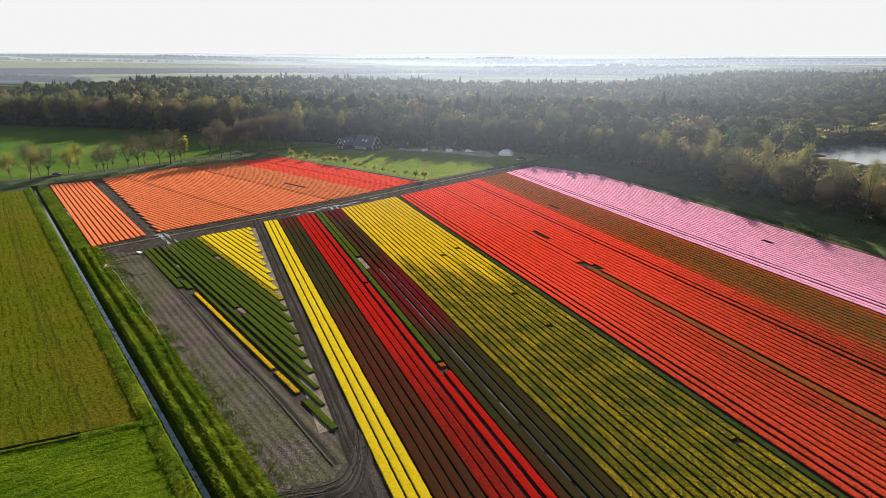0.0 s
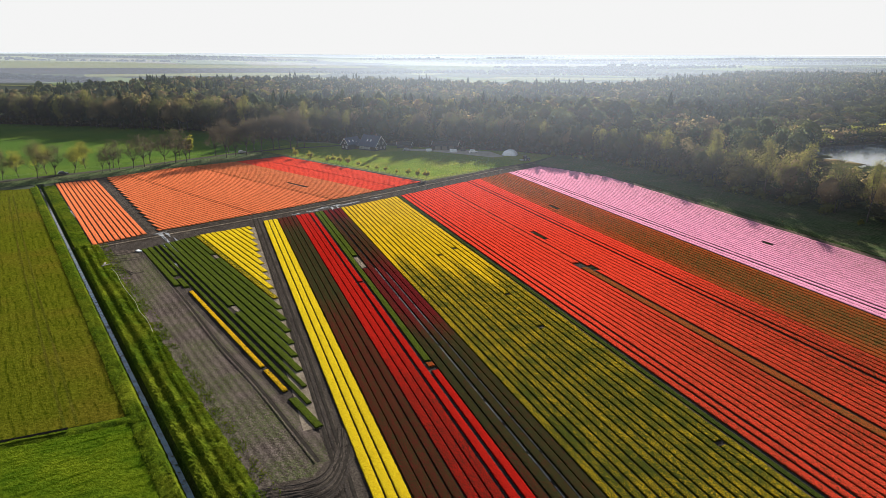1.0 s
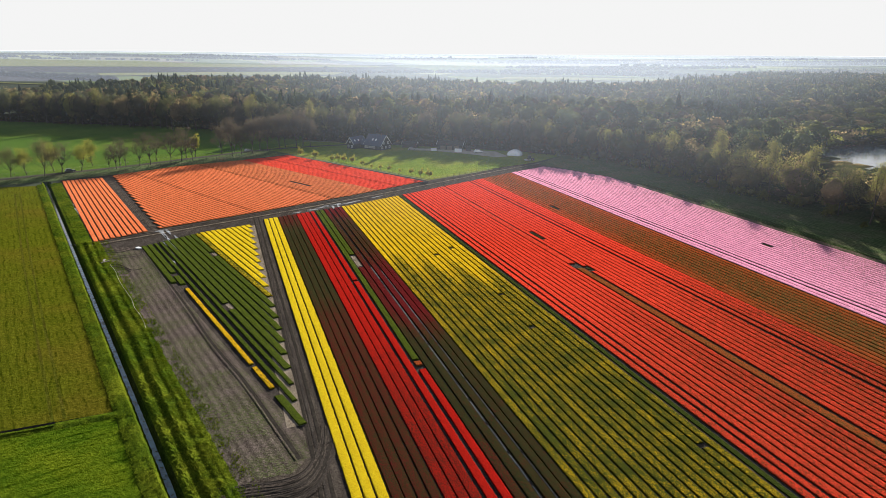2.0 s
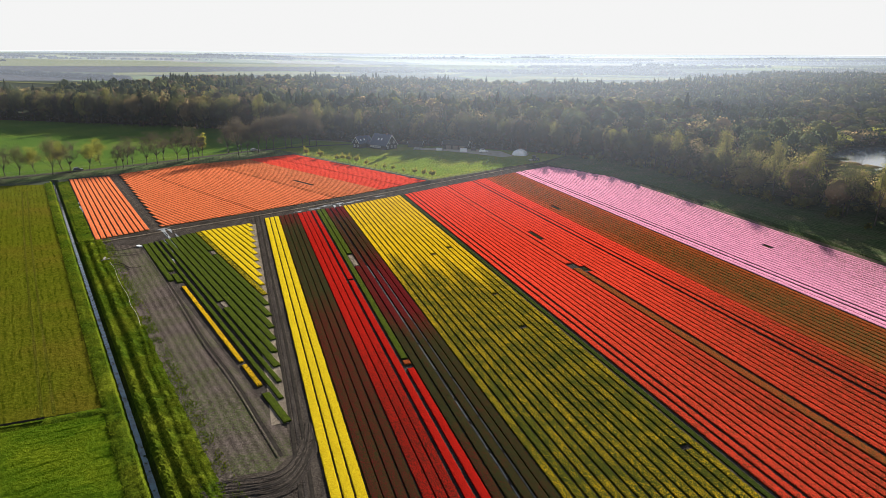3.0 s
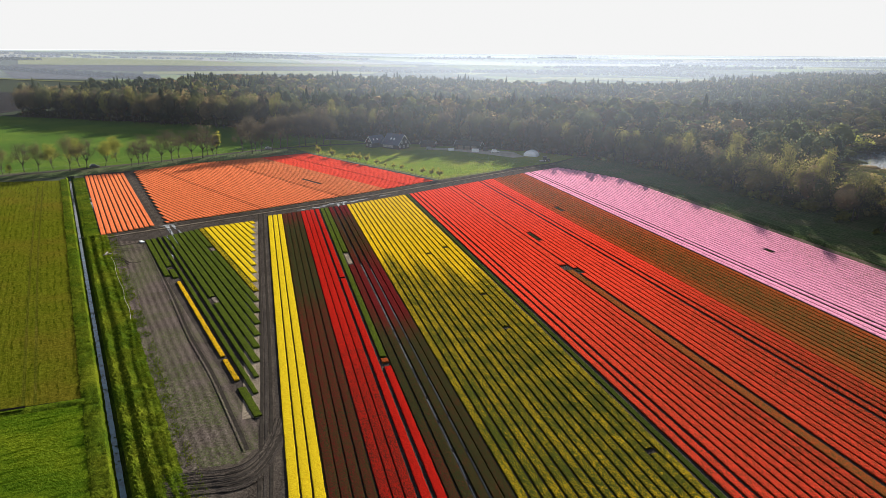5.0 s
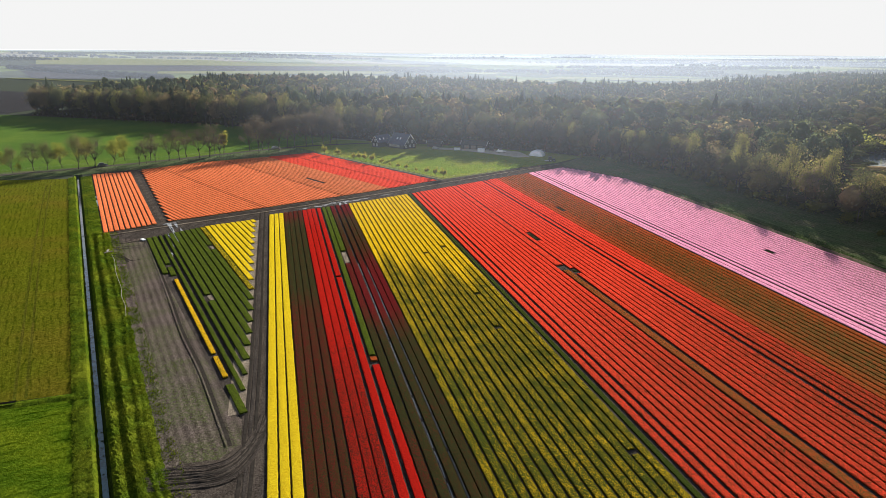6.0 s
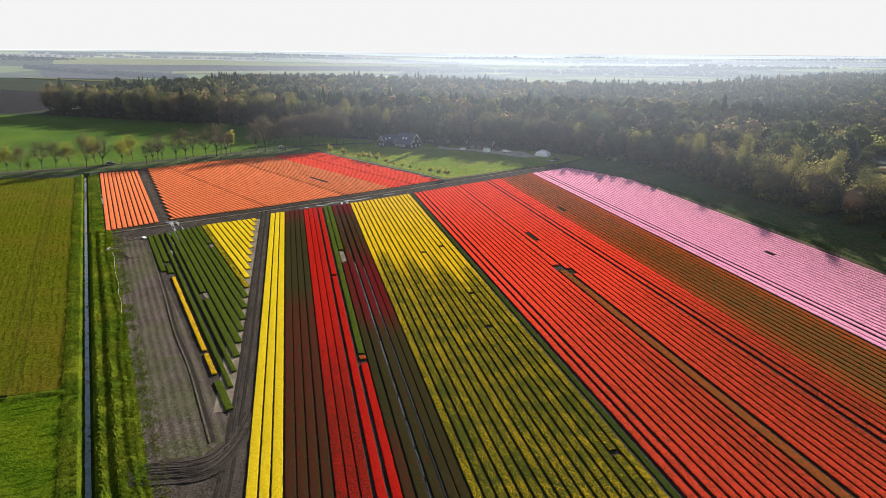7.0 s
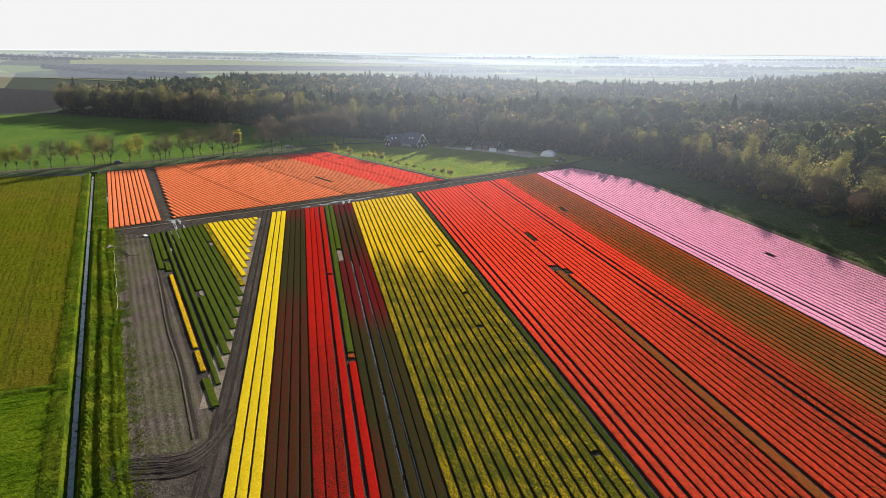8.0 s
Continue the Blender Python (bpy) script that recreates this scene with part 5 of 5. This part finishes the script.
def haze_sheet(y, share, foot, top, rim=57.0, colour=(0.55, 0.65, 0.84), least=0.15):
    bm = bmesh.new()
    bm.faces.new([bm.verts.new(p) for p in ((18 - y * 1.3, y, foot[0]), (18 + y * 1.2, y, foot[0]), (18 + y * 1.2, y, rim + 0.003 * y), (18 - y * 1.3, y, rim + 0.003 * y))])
    return tagged(part("haze_veil", bm, haze_material("painted_haze_and_glare", share, foot, top, rim, colour, least)), "see-through sheet standing in for haze and sun glare", "haze", kind="structure")


# near sheets veil fields and trees with painted haze and glare, far ones thicker
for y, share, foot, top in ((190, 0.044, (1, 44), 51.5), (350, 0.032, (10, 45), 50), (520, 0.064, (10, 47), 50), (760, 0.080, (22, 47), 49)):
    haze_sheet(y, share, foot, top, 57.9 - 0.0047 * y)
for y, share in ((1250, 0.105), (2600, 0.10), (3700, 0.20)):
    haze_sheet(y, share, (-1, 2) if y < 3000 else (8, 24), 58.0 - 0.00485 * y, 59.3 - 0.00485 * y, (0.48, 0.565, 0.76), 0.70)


# ---------------------------------------------------------------- farm
def gable(house, x0, x1, y0, y1, eave, ridge, along_x, wall_mat, over=0.45, roof_mat=TILES):
    """A gabled block of a house: walls, two roof slabs and white barge boards."""
    def spin(x, y, z):
        return (x, y, z) if along_x else (y, x, z)

    a0, a1, b0, b1 = (x0, x1, y0, y1) if along_x else (y0, y1, x0, x1)
    mid = (b0 + b1) / 2
    bm = bmesh.new()
    ring = [(b0, 0), (b1, 0), (b1, eave), (mid, ridge - 0.15), (b0, eave)]
    ends = [[bm.verts.new(spin(a, b, z)) for b, z in ring] for a in (a0, a1)]
    for i in range(5):
        bm.faces.new((ends[0][i], ends[0][(i + 1) % 5], ends[1][(i + 1) % 5], ends[1][i]))
    bm.faces.new(ends[0])
    bm.faces.new(ends[1][::-1])
    bmesh.ops.recalc_face_normals(bm, faces=bm.faces[:])
    part("wall", bm, wall_mat, house)
    slope = (ridge - eave) / (mid - b0)
    for side, edge in ((-1, b0), (1, b1)):
        bm = bmesh.new()
        out = edge + side * over
        zo = eave - slope * over
        low = [bm.verts.new(spin(a, b, z)) for a in (a0 - over, a1 + over) for b, z in ((mid, ridge), (out, zo))]
        top = [bm.verts.new((v.co.x, v.co.y, v.co.z + 0.22)) for v in low]
        for f in ((0, 1, 3, 2), (4, 6, 7, 5), (0, 4, 5, 1), (2, 3, 7, 6), (1, 5, 7, 3), (0, 2, 6, 4)):
            bm.faces.new([(low + top)[i] for i in f])
        bmesh.ops.recalc_face_normals(bm, faces=bm.faces[:])
        part("roof", bm, roof_mat, house)
        for a in (a0 - over - 0.06, a1 + over + 0.06):
            bm = bmesh.new()
            p, q = Vector(spin(a, mid, ridge + 0.05)), Vector(spin(a, out, zo + 0.05))
            tube(bm, p, q, 0.13, 0.13, 4)
            part("barge_board", bm, WHITE, house, "white barge board")
    bm = bmesh.new()
    tube(bm, spin(a0 - over, mid, ridge + 0.2), spin(a1 + over, mid, ridge + 0.2), 0.16, 0.16, 6)
    part("ridge", bm, roof_mat, house)


def house_window(house, x, y, z, w, h, side, frame_mat=WHITE):
    """A window proud of a wall: side is the wall's outward way, 'x' or 'y' with a sign."""
    sx, sy = {"-y": (0, -1), "+x": (1, 0), "-x": (-1, 0)}[side]
    bm = bmesh.new()
    t = 0.05
    if sy:
        for dx0, dx1, z0, z1 in ((-w / 2, w / 2, 0, 0.12), (-w / 2, w / 2, h - 0.12, h), (-w / 2, -w / 2 + 0.12, 0.12, h - 0.12), (w / 2 - 0.12, w / 2, 0.12, h - 0.12), (-0.05, 0.05, 0.12, h - 0.12)):
            box(bm, x + dx0, x + dx1, y - t, y + t, z + z0, z + z1)
    else:
        for dy0, dy1, z0, z1 in ((-w / 2, w / 2, 0, 0.12), (-w / 2, w / 2, h - 0.12, h), (-w / 2, -w / 2 + 0.12, 0.12, h - 0.12), (w / 2 - 0.12, w / 2, 0.12, h - 0.12), (-0.05, 0.05, 0.12, h - 0.12)):
            box(bm, x - t, x + t, y + dy0, y + dy1, z + z0, z + z1)
    win = part("window", bm, frame_mat, house, "white window frame")
    bm = bmesh.new()
    if sy:
        box(bm, x - w / 2 + 0.1, x + w / 2 - 0.1, y - 0.02, y + 0.02, z + 0.1, z + h - 0.1)
    else:
        box(bm, x - 0.02, x + 0.02, y - w / 2 + 0.1, y + w / 2 - 0.1, z + 0.1, z + h - 0.1)
    part("pane", bm, GLASS, win, "dark glass pane")


house = empty("farmhouse", pose(-57, 408.6, SOIL_Z, 0, 0, -34), "dark timber farmhouse with blue-grey tiled gables and white trim", "house")
gable(house, 0, 13.5, 0, 10, 2.9, 8.6, True, DARKWOOD)
gable(house, -9.6, -3.9, -5.3, 6, 3.4, 6.9, False, DARKWOOD)
gable(house, -3.9, 0.2, 1.2, 6.5, 2.7, 5.2, True, DARKWOOD)
for i in range(6):
    house_window(house, 1.0 + 1.5 * i, -0.03, 0.9, 1.1, 1.3, "-y")
for x in (-8.2, -5.4):
    house_window(house, x, -5.33, 0.9, 1.2, 1.4, "-y")
house_window(house, -6.8, -5.33, 3.6, 1.1, 1.2, "-y")
for y in (3.0, 7.0):
    house_window(house, 13.53, y, 3.6, 1.3, 1.4, "+x")
for y in (1.6, 5.0, 8.4):
    house_window(house, 13.53, y, 0.9, 1.3, 1.4, "+x")
# white panes paint in the sky that skylight glass would mirror
for x, y in ((5.2, 2.4), (7.8, 2.4)):
    bm = box(bmesh.new(), -0.45, 0.45, -0.7, 0.7, 0, 0.1)
    bm.transform(Matrix.Translation((x, y, 2.9 + y * 1.14 + 0.28)) @ Matrix.Rotation(math.atan2(5.7, 5), 4, "X"))
    part("skylight", bm, FILM, house, "skylight whitened to stand for the sky's reflection")
for y in (-3.0, 0.2):
    bm = box(bmesh.new(), -0.6, 0.6, -0.4, 0.4, 0, 0.1)
    bm.transform(Matrix.Translation((-5.0, y, 3.4 + 1.1 * 1.23 + 0.28)) @ Matrix.Rotation(math.atan2(3.5, 2.85), 4, "Y"))
    part("skylight", bm, FILM, house, "skylight whitened to stand for the sky's reflection")
bm = box(bmesh.new(), 9.6, 10.3, 4.7, 5.4, 8.2, 9.7, 0.04)
part("chimney", bm, BRICK, house, "brick chimney")

shed = empty("barn", pose(-11.6, 408.5, SOIL_Z, 0, 0, -10), "dark timber barn with a dull grey roof beside the yard", "barn")
gable(shed, 0, 15.5, 0, 8, 2.9, 4.9, True, DARKWOOD, 0.6, SHEET)
for x in (2.0, 6.2, 10.4):
    bm = box(bmesh.new(), x, x + 3.2, -0.12, -0.04, 0.05, 2.5)
    for k in range(8):
        box(bm, x + 0.4 * k, x + 0.4 * k + 0.03, -0.15, -0.12, 0.05, 2.5)
    part("door", bm, POST, shed, "weathered boarded barn door")
lean = empty("barn", pose(-34, 415.0, SOIL_Z, 0, 0, -8), "small dark shed under the trees", "shed")
gable(lean, 0, 9, 0, 5, 2.3, 3.6, True, DARKWOOD, 0.4, SHEET)


def polytunnel():
    t = empty("polytunnel", pose(34.8, 388.2, SOIL_Z, 0, 0, -20), "white plastic polytunnel on hoops near the yard", "greenhouse")
    bm = bmesh.new()
    n, rings = 14, 9
    rows = []
    for i in range(rings):
        f = i / (rings - 1) * 2 - 1
        s = (1 - abs(f) ** 5 * 0.45)
        rows.append([bm.verts.new((math.cos(math.pi * k / n) * 4.3 * s, f * 3.6, math.sin(math.pi * k / n) * 3.3 * s)) for k in range(n + 1)])
    for a, b in zip(rows, rows[1:]):
        for k in range(n):
            bm.faces.new((a[k], a[k + 1], b[k + 1], b[k]))
    bm.faces.new(rows[0])
    bm.faces.new(rows[-1][::-1])
    part("cover", bm, FILM, t, smooth=False)
    for i in range(1, rings - 1, 2):
        bm = bmesh.new()
        f = i / (rings - 1) * 2 - 1
        for k in range(n):
            p = [(math.cos(math.pi * q / n) * 4.33, f * 3.6, math.sin(math.pi * q / n) * 3.33) for q in (k, k + 1)]
            tube(bm, p[0], p[1], 0.05, 0.05, 4)
        part("hoop", bm, STEEL, t, "steel hoop")


polytunnel()


def wheel(parent, x, y, r, w):
    bm = bmesh.new()
    bmesh.ops.create_cone(bm, cap_ends=True, segments=18, radius1=r, radius2=r, depth=w, matrix=Matrix.Translation((x, y, r)) @ Matrix.Rotation(math.pi / 2, 4, "X"))
    wh_ = part("wheel", bm, BLACK, parent, "black tyre")
    bm = bmesh.new()
    bmesh.ops.create_cone(bm, cap_ends=True, segments=14, radius1=r * 0.55, radius2=r * 0.5, depth=w + 0.04, matrix=Matrix.Translation((x, y, r)) @ Matrix.Rotation(math.pi / 2, 4, "X"))
    part("rim", bm, STEEL, wh_, "steel rim")


def car(x, y, heading, mat, label, height=1.5, length=4.4):
    c = empty("car", pose(x, y, SOIL_Z + 0.12, 0, 0, 90 - heading), label, "car", "parked and passing cars")
    L, W = length / 2, 0.9
    bm = bmesh.new()
    side = [(-L, 0.35), (-L, 0.85), (-L * 0.85, 0.95), (-L * 0.62, height), (L * 0.12, height), (L * 0.45, 0.98), (L * 0.95, 0.82), (L, 0.6), (L, 0.35)]
    rings = [[bm.verts.new((px, sy * (W if pz < 1 else W * 0.82), pz)) for px, pz in side] for sy in (-1, 1)]
    for i in range(len(side)):
        k = (i + 1) % len(side)
        bm.faces.new((rings[0][i], rings[0][k], rings[1][k], rings[1][i]))
    bm.faces.new(rings[0])
    bm.faces.new(rings[1][::-1])
    bmesh.ops.recalc_face_normals(bm, faces=bm.faces[:])
    part("body", bm, mat, c)
    for sy in (-1, 1):
        bm = box(bmesh.new(), -L * 0.60, L * 0.16, sy * W * 0.86 - 0.03, sy * W * 0.86 + 0.03, 1.0, height - 0.1)
        part("side_window", bm, GLASS, c, "dark side window")
    for px in (-L * 0.62, L * 0.62):
        for sy in (-1, 1):
            wheel(c, px, sy * W * 0.88, 0.32, 0.22)


car(-189.5, 317.2, 52, PAINT_BLUE, "dark car driving on the country road", 1.7, 4.8)
car(-124.5, 391.5, 40, PAINT_GREY, "grey car under the avenue's bare trees")
car(-27, 405.0, 80, PAINT_GREY, "grey car parked in the sandy yard")
car(13.5, 396.5, 75, WHITE, "white van parked in the sandy yard", 2.1, 5.2)


def tractor(x, y, turn):
    t = empty("tractor", pose(x, y, SOIL_Z + 0.05, 0, 0, turn), "dark tractor standing at the field's corner", "tractor")
    part("bonnet", box(bmesh.new(), 0.2, 2.4, -0.45, 0.45, 0.9, 1.7, 0.08), PAINT_BLUE, t)
    part("cab", box(bmesh.new(), -1.3, 0.2, -0.8, 0.8, 1.0, 2.7, 0.1), GLASS, t, "glazed cab")
    part("cab_roof", box(bmesh.new(), -1.45, 0.35, -0.9, 0.9, 2.7, 2.88, 0.05), PAINT_BLUE, t)
    part("plough", box(bmesh.new(), -3.4, -1.4, -1.2, 1.2, 0.5, 0.9, 0.06), STEEL, t, "steel implement")
    for sy in (-1, 1):
        wheel(t, -0.7, sy * 0.95, 0.85, 0.5)
        wheel(t, 1.8, sy * 0.85, 0.55, 0.35)


tractor(42, 366.8, 20)


def crate_stack(x, y, turn, w, d, h, mat, label, name="crate_stack", group=""):
    """Stacked boards or bulb crates on bearers."""
    c = empty(name, pose(x, y, SOIL_Z, 0, 0, turn), label, "crates", group)
    part("bearer", box(bmesh.new(), -w / 2, w / 2, -d / 2, -d / 2 + 0.12, 0, 0.12), POST, c)
    part("bearer", box(bmesh.new(), -w / 2, w / 2, d / 2 - 0.12, d / 2, 0, 0.12), POST, c)
    n = max(1, int(h / 0.4))
    for i in range(n):
        part("crate", box(bmesh.new(), -w / 2 + 0.03 * (i % 2), w / 2, -d / 2, d / 2 - 0.04 * (i % 2), 0.12 + i * h / n, 0.12 + (i + 1) * h / n - 0.04, 0.03), mat, c)


crate_stack(-13.5, 402.6, 12, 3.4, 2.0, 1.4, FILM, "white wrapped crates at the yard's edge")
crate_stack(1.5, 399.2, -8, 4.2, 2.2, 1.8, FILM, "white wrapped crates at the yard's edge")
crate_stack(7.5, 404.5, 5, 3.0, 2.0, 2.2, DARKWOOD, "dark bulb crates stacked beside the barn")
crate_stack(-92.4, 189.4, 55, 1.0, 1.9, 0.35, FILM, "pale boards and sheet lying at the field's corner")
crate_stack(-96.2, 176.5, 20, 0.5, 2.2, 0.3, POST, "weathered boards lying on the soil")
crate_stack(-95.2, 175.3, -35, 0.4, 2.4, 0.3, POST, "weathered boards lying on the soil")


def hose(points, r, mat, label):
    cu = bpy.data.curves.new("hose", "CURVE")
    cu.dimensions, cu.bevel_depth, cu.bevel_resolution, cu.resolution_u = "3D", r, 2, 6
    sp = cu.splines.new("NURBS")
    sp.points.add(len(points) - 1)
    for p, (x, y) in zip(sp.points, points):
        p.co = (x, y, SOIL_Z + 0.35, 1)
    sp.use_endpoint_u, sp.order_u = True, 3
    cu.materials.append(mat)
    return tagged(new("hose", cu), label, "hose")


hose([(-92.5, 172.8), (-88.4, 168), (-85.5, 163.3), (-81.5, 157.5), (-77.8, 152.6), (-73.0, 146.5), (-70, 141.3), (-65.0, 135.4), (-61.5, 129.6)], 0.03, HOSE, "pale irrigation hose lying along the verge")


def fence(points, gap, height):
    """Posts with two wires along a line."""
    f = empty("fence", pose(*points[0], SOIL_Z), "low post and wire fence round the pasture", "fence")
    o = Vector((*points[0], SOIL_Z))
    mesh = None
    for a, b in zip(points, points[1:]):
        a, b = Vector((*a, SOIL_Z)), Vector((*b, SOIL_Z))
        n = int((b - a).length / gap)
        for i in range(n + 1):
            p = a.lerp(b, i / n) - o
            if mesh is None:
                post = part("post", tube(bmesh.new(), (0, 0, -0.2), (0, 0, height), 0.07, 0.06, 6), POST, f)
                mesh = post.data
            else:
                post = new("post", mesh)
                post.parent = f
            post.location = p
        for z in (0.5, 0.95):
            bm = tube(bmesh.new(), a - o + Vector((0, 0, z)), b - o + Vector((0, 0, z)), 0.012, 0.012, 4)
            part("wire", bm, STEEL, f)


fence([(-97.5, 382.5), (-11, 306.8), (24, 342.5)], 4.0, 1.15)
fence([(-232, 292), (-196, 322), (-164, 357), (-128, 398)], 5.0, 1.1)


def puddle(x, y, length, width, heading, seed):
    rng = np.random.default_rng(seed)
    d, n = axes(heading)
    bm = bmesh.new()
    ring = []
    for k in range(22):
        a = 2 * math.pi * k / 22
        r = 1 + 0.28 * math.sin(3 * a + seed) + rng.normal(0, 0.10)
        q = np.array((x, y)) + d * math.cos(a) * length / 2 * r + n * math.sin(a) * width / 2 * r
        ring.append(bm.verts.new((q[0], q[1], SOIL_Z + 0.10)))
    bm.faces.new(ring)
    return tagged(part("puddle", bm, PUDDLE), "shallow rain puddle reflecting the pale sky", "puddle", "puddles")


for i, (x, y, l, w, h) in enumerate(((-93.2, 207.6, 6, 0.9, 144), (-91.6, 208.6, 5, 0.7, 144), (-95.2, 210.2, 3.5, 0.8, 40), (-88.2, 200.5, 9, 0.55, 144), (-86.2, 202.2, 5, 0.5, 144), (-82.5, 191.8, 7, 0.5, 144),
                                     (-51, 243.5, 4, 1.1, 60), (-46.5, 250.5, 5, 1.2, 50), (-44.6, 249.0, 6, 0.7, 159), (-42.7, 250.2, 5, 0.6, 159), (-40, 255.5, 5, 1.0, 44), (-56, 238.6, 3, 0.8, 44), (-86.6, 195.2, 6, 0.5, 144), (-79.2, 183.6, 8, 0.45, 144), (-76.0, 176.2, 4, 0.9, 144), (-90.5, 203.5, 5, 0.7, 144), (-48.3, 248.0, 5, 0.9, 44), (-44.0, 252.8, 5, 1.3, 44), (-37.0, 259.5, 4, 0.8, 44), (-30.0, 268.2, 5, 0.7, 44), (*ditch_xy(6.4, -104), 5, 0.7, 144), (*ditch_xy(6.6, -97), 4, 0.6, 144), (*ditch_xy(6.3, -113), 3, 0.5, 144))):
    puddle(x, y, l * 1.15, w * 1.35, h, i + 1)
wet = random.Random(5)
for u, a, b in ((24.55, 66, 178), (26.6, 70, 178)):
    while a < b:
        run = wet.uniform(5, 14)
        strip("water", [field_xy(u, a), field_xy(u + wet.uniform(-0.05, 0.05), a + run / 2), field_xy(u, a + run)], wet.uniform(0.08, 0.18), SOIL_Z + 0.03, PUDDLE, "rainwater standing in a furrow", "water", 0.0, 1.0, 3)
        a += run + wet.uniform(0.3, 1.2)
patch("soil_dry", [field_xy(21.0, 54), field_xy(22.3, 54.5), field_xy(22.4, 64), field_xy(21.1, 64.5)], SOIL_Z + 0.06, CRUST, "pale dried crust where no tulips grow", "soil")

for (x, y), l, w, h in (((-48.1, 143.9), 4.2, 1.3, 144), ((-67.2, 184.8), 3.6, 1.0, 144), ((-75.4, 175.0), 5.0, 1.4, 144)):
    d, n = axes(h)
    ring = [np.array((x, y)) + d * a * l / 2 + n * b * w / 2 for a, b in ((-1, -0.5), (-0.6, -1), (0.5, -0.9), (1, -0.3), (0.9, 0.7), (0.2, 1), (-0.8, 0.9))]
    patch("soil_dry", [tuple(map(float, q)) for q in ring], SOIL_Z + 0.08, CRUST, "pale dried crust where no tulips grow", "soil")


# ---------------------------------------------------------------- grass tufts
def tufts(name, n, s0, s1, w0, w1, z, h, mat, label, seed, dense=False):
    """Leaning blades in clumps along the ditch."""
    rng = np.random.default_rng(seed)
    S, W = rng.uniform(s0, s1, n), rng.uniform(w0, w1, n)
    keep = np.array([noise.noise(Vector((a * 0.5, b * 0.35, 1.0))) for a, b in zip(S, W)]) > -0.15
    if dense:
        keep &= rng.random(n) < np.array([0.15 + 3.0 * ridge_height(a, b) for a, b in zip(S, W)])
    S, W = S[keep], W[keep]
    x, y = DITCH[0] + S * DN[0] + W * DD[0], DITCH[1] + S * DN[1] + W * DD[1]
    k = len(x)
    z = z + (np.array([0.7 * ridge_height(a, b) for a, b in zip(S, W)]) if dense else np.zeros(k))
    v, f = [], []
    for b in range(5):
        a = rng.uniform(0, 2 * math.pi, k)
        hh = h * rng.uniform(0.5, 1.3, k)
        dx, dy = np.cos(a) * hh * 0.6, np.sin(a) * hh * 0.6
        px, py = -np.sin(a) * 0.07, np.cos(a) * 0.07
        v.append(np.stack([np.stack([x - px, y - py, z], 1), np.stack([x + px, y + py, z], 1), np.stack([x + dx, y + dy, z + hh], 1)], 1).reshape(-1, 3))
        f.append(np.arange(3 * k).reshape(k, 3) + b * 3 * k)
    return tagged(mesh_ob(name, np.concatenate(v), np.concatenate(f), mat, smooth=False), label, "grass", kind="stuff")


BLADES = grass_material("long_grass_blades", (0.11, 0.165, 0.014), (0.185, 0.245, 0.020), (0.22, 0.24, 0.024), 144.5, 2, thin=0.4)
tufts("grass", 70000, 2.4, 10.5, -50, 112, SOIL_Z + 0.03, 0.20, BLADES, "tufts of tall grass on the ditch verge", 41, True)
tufts("grass", 3500, 2.6, 6.0, -165, -60, SOIL_Z + 0.05, 0.45, BLADES, "tufts of tall grass on the ditch verge", 42)
tufts("grass", 7000, -3.6, -1.0, -165, 120, SOIL_Z + 0.15, 0.4, BLADES, "tufts of tall grass on the ditch verge", 43)
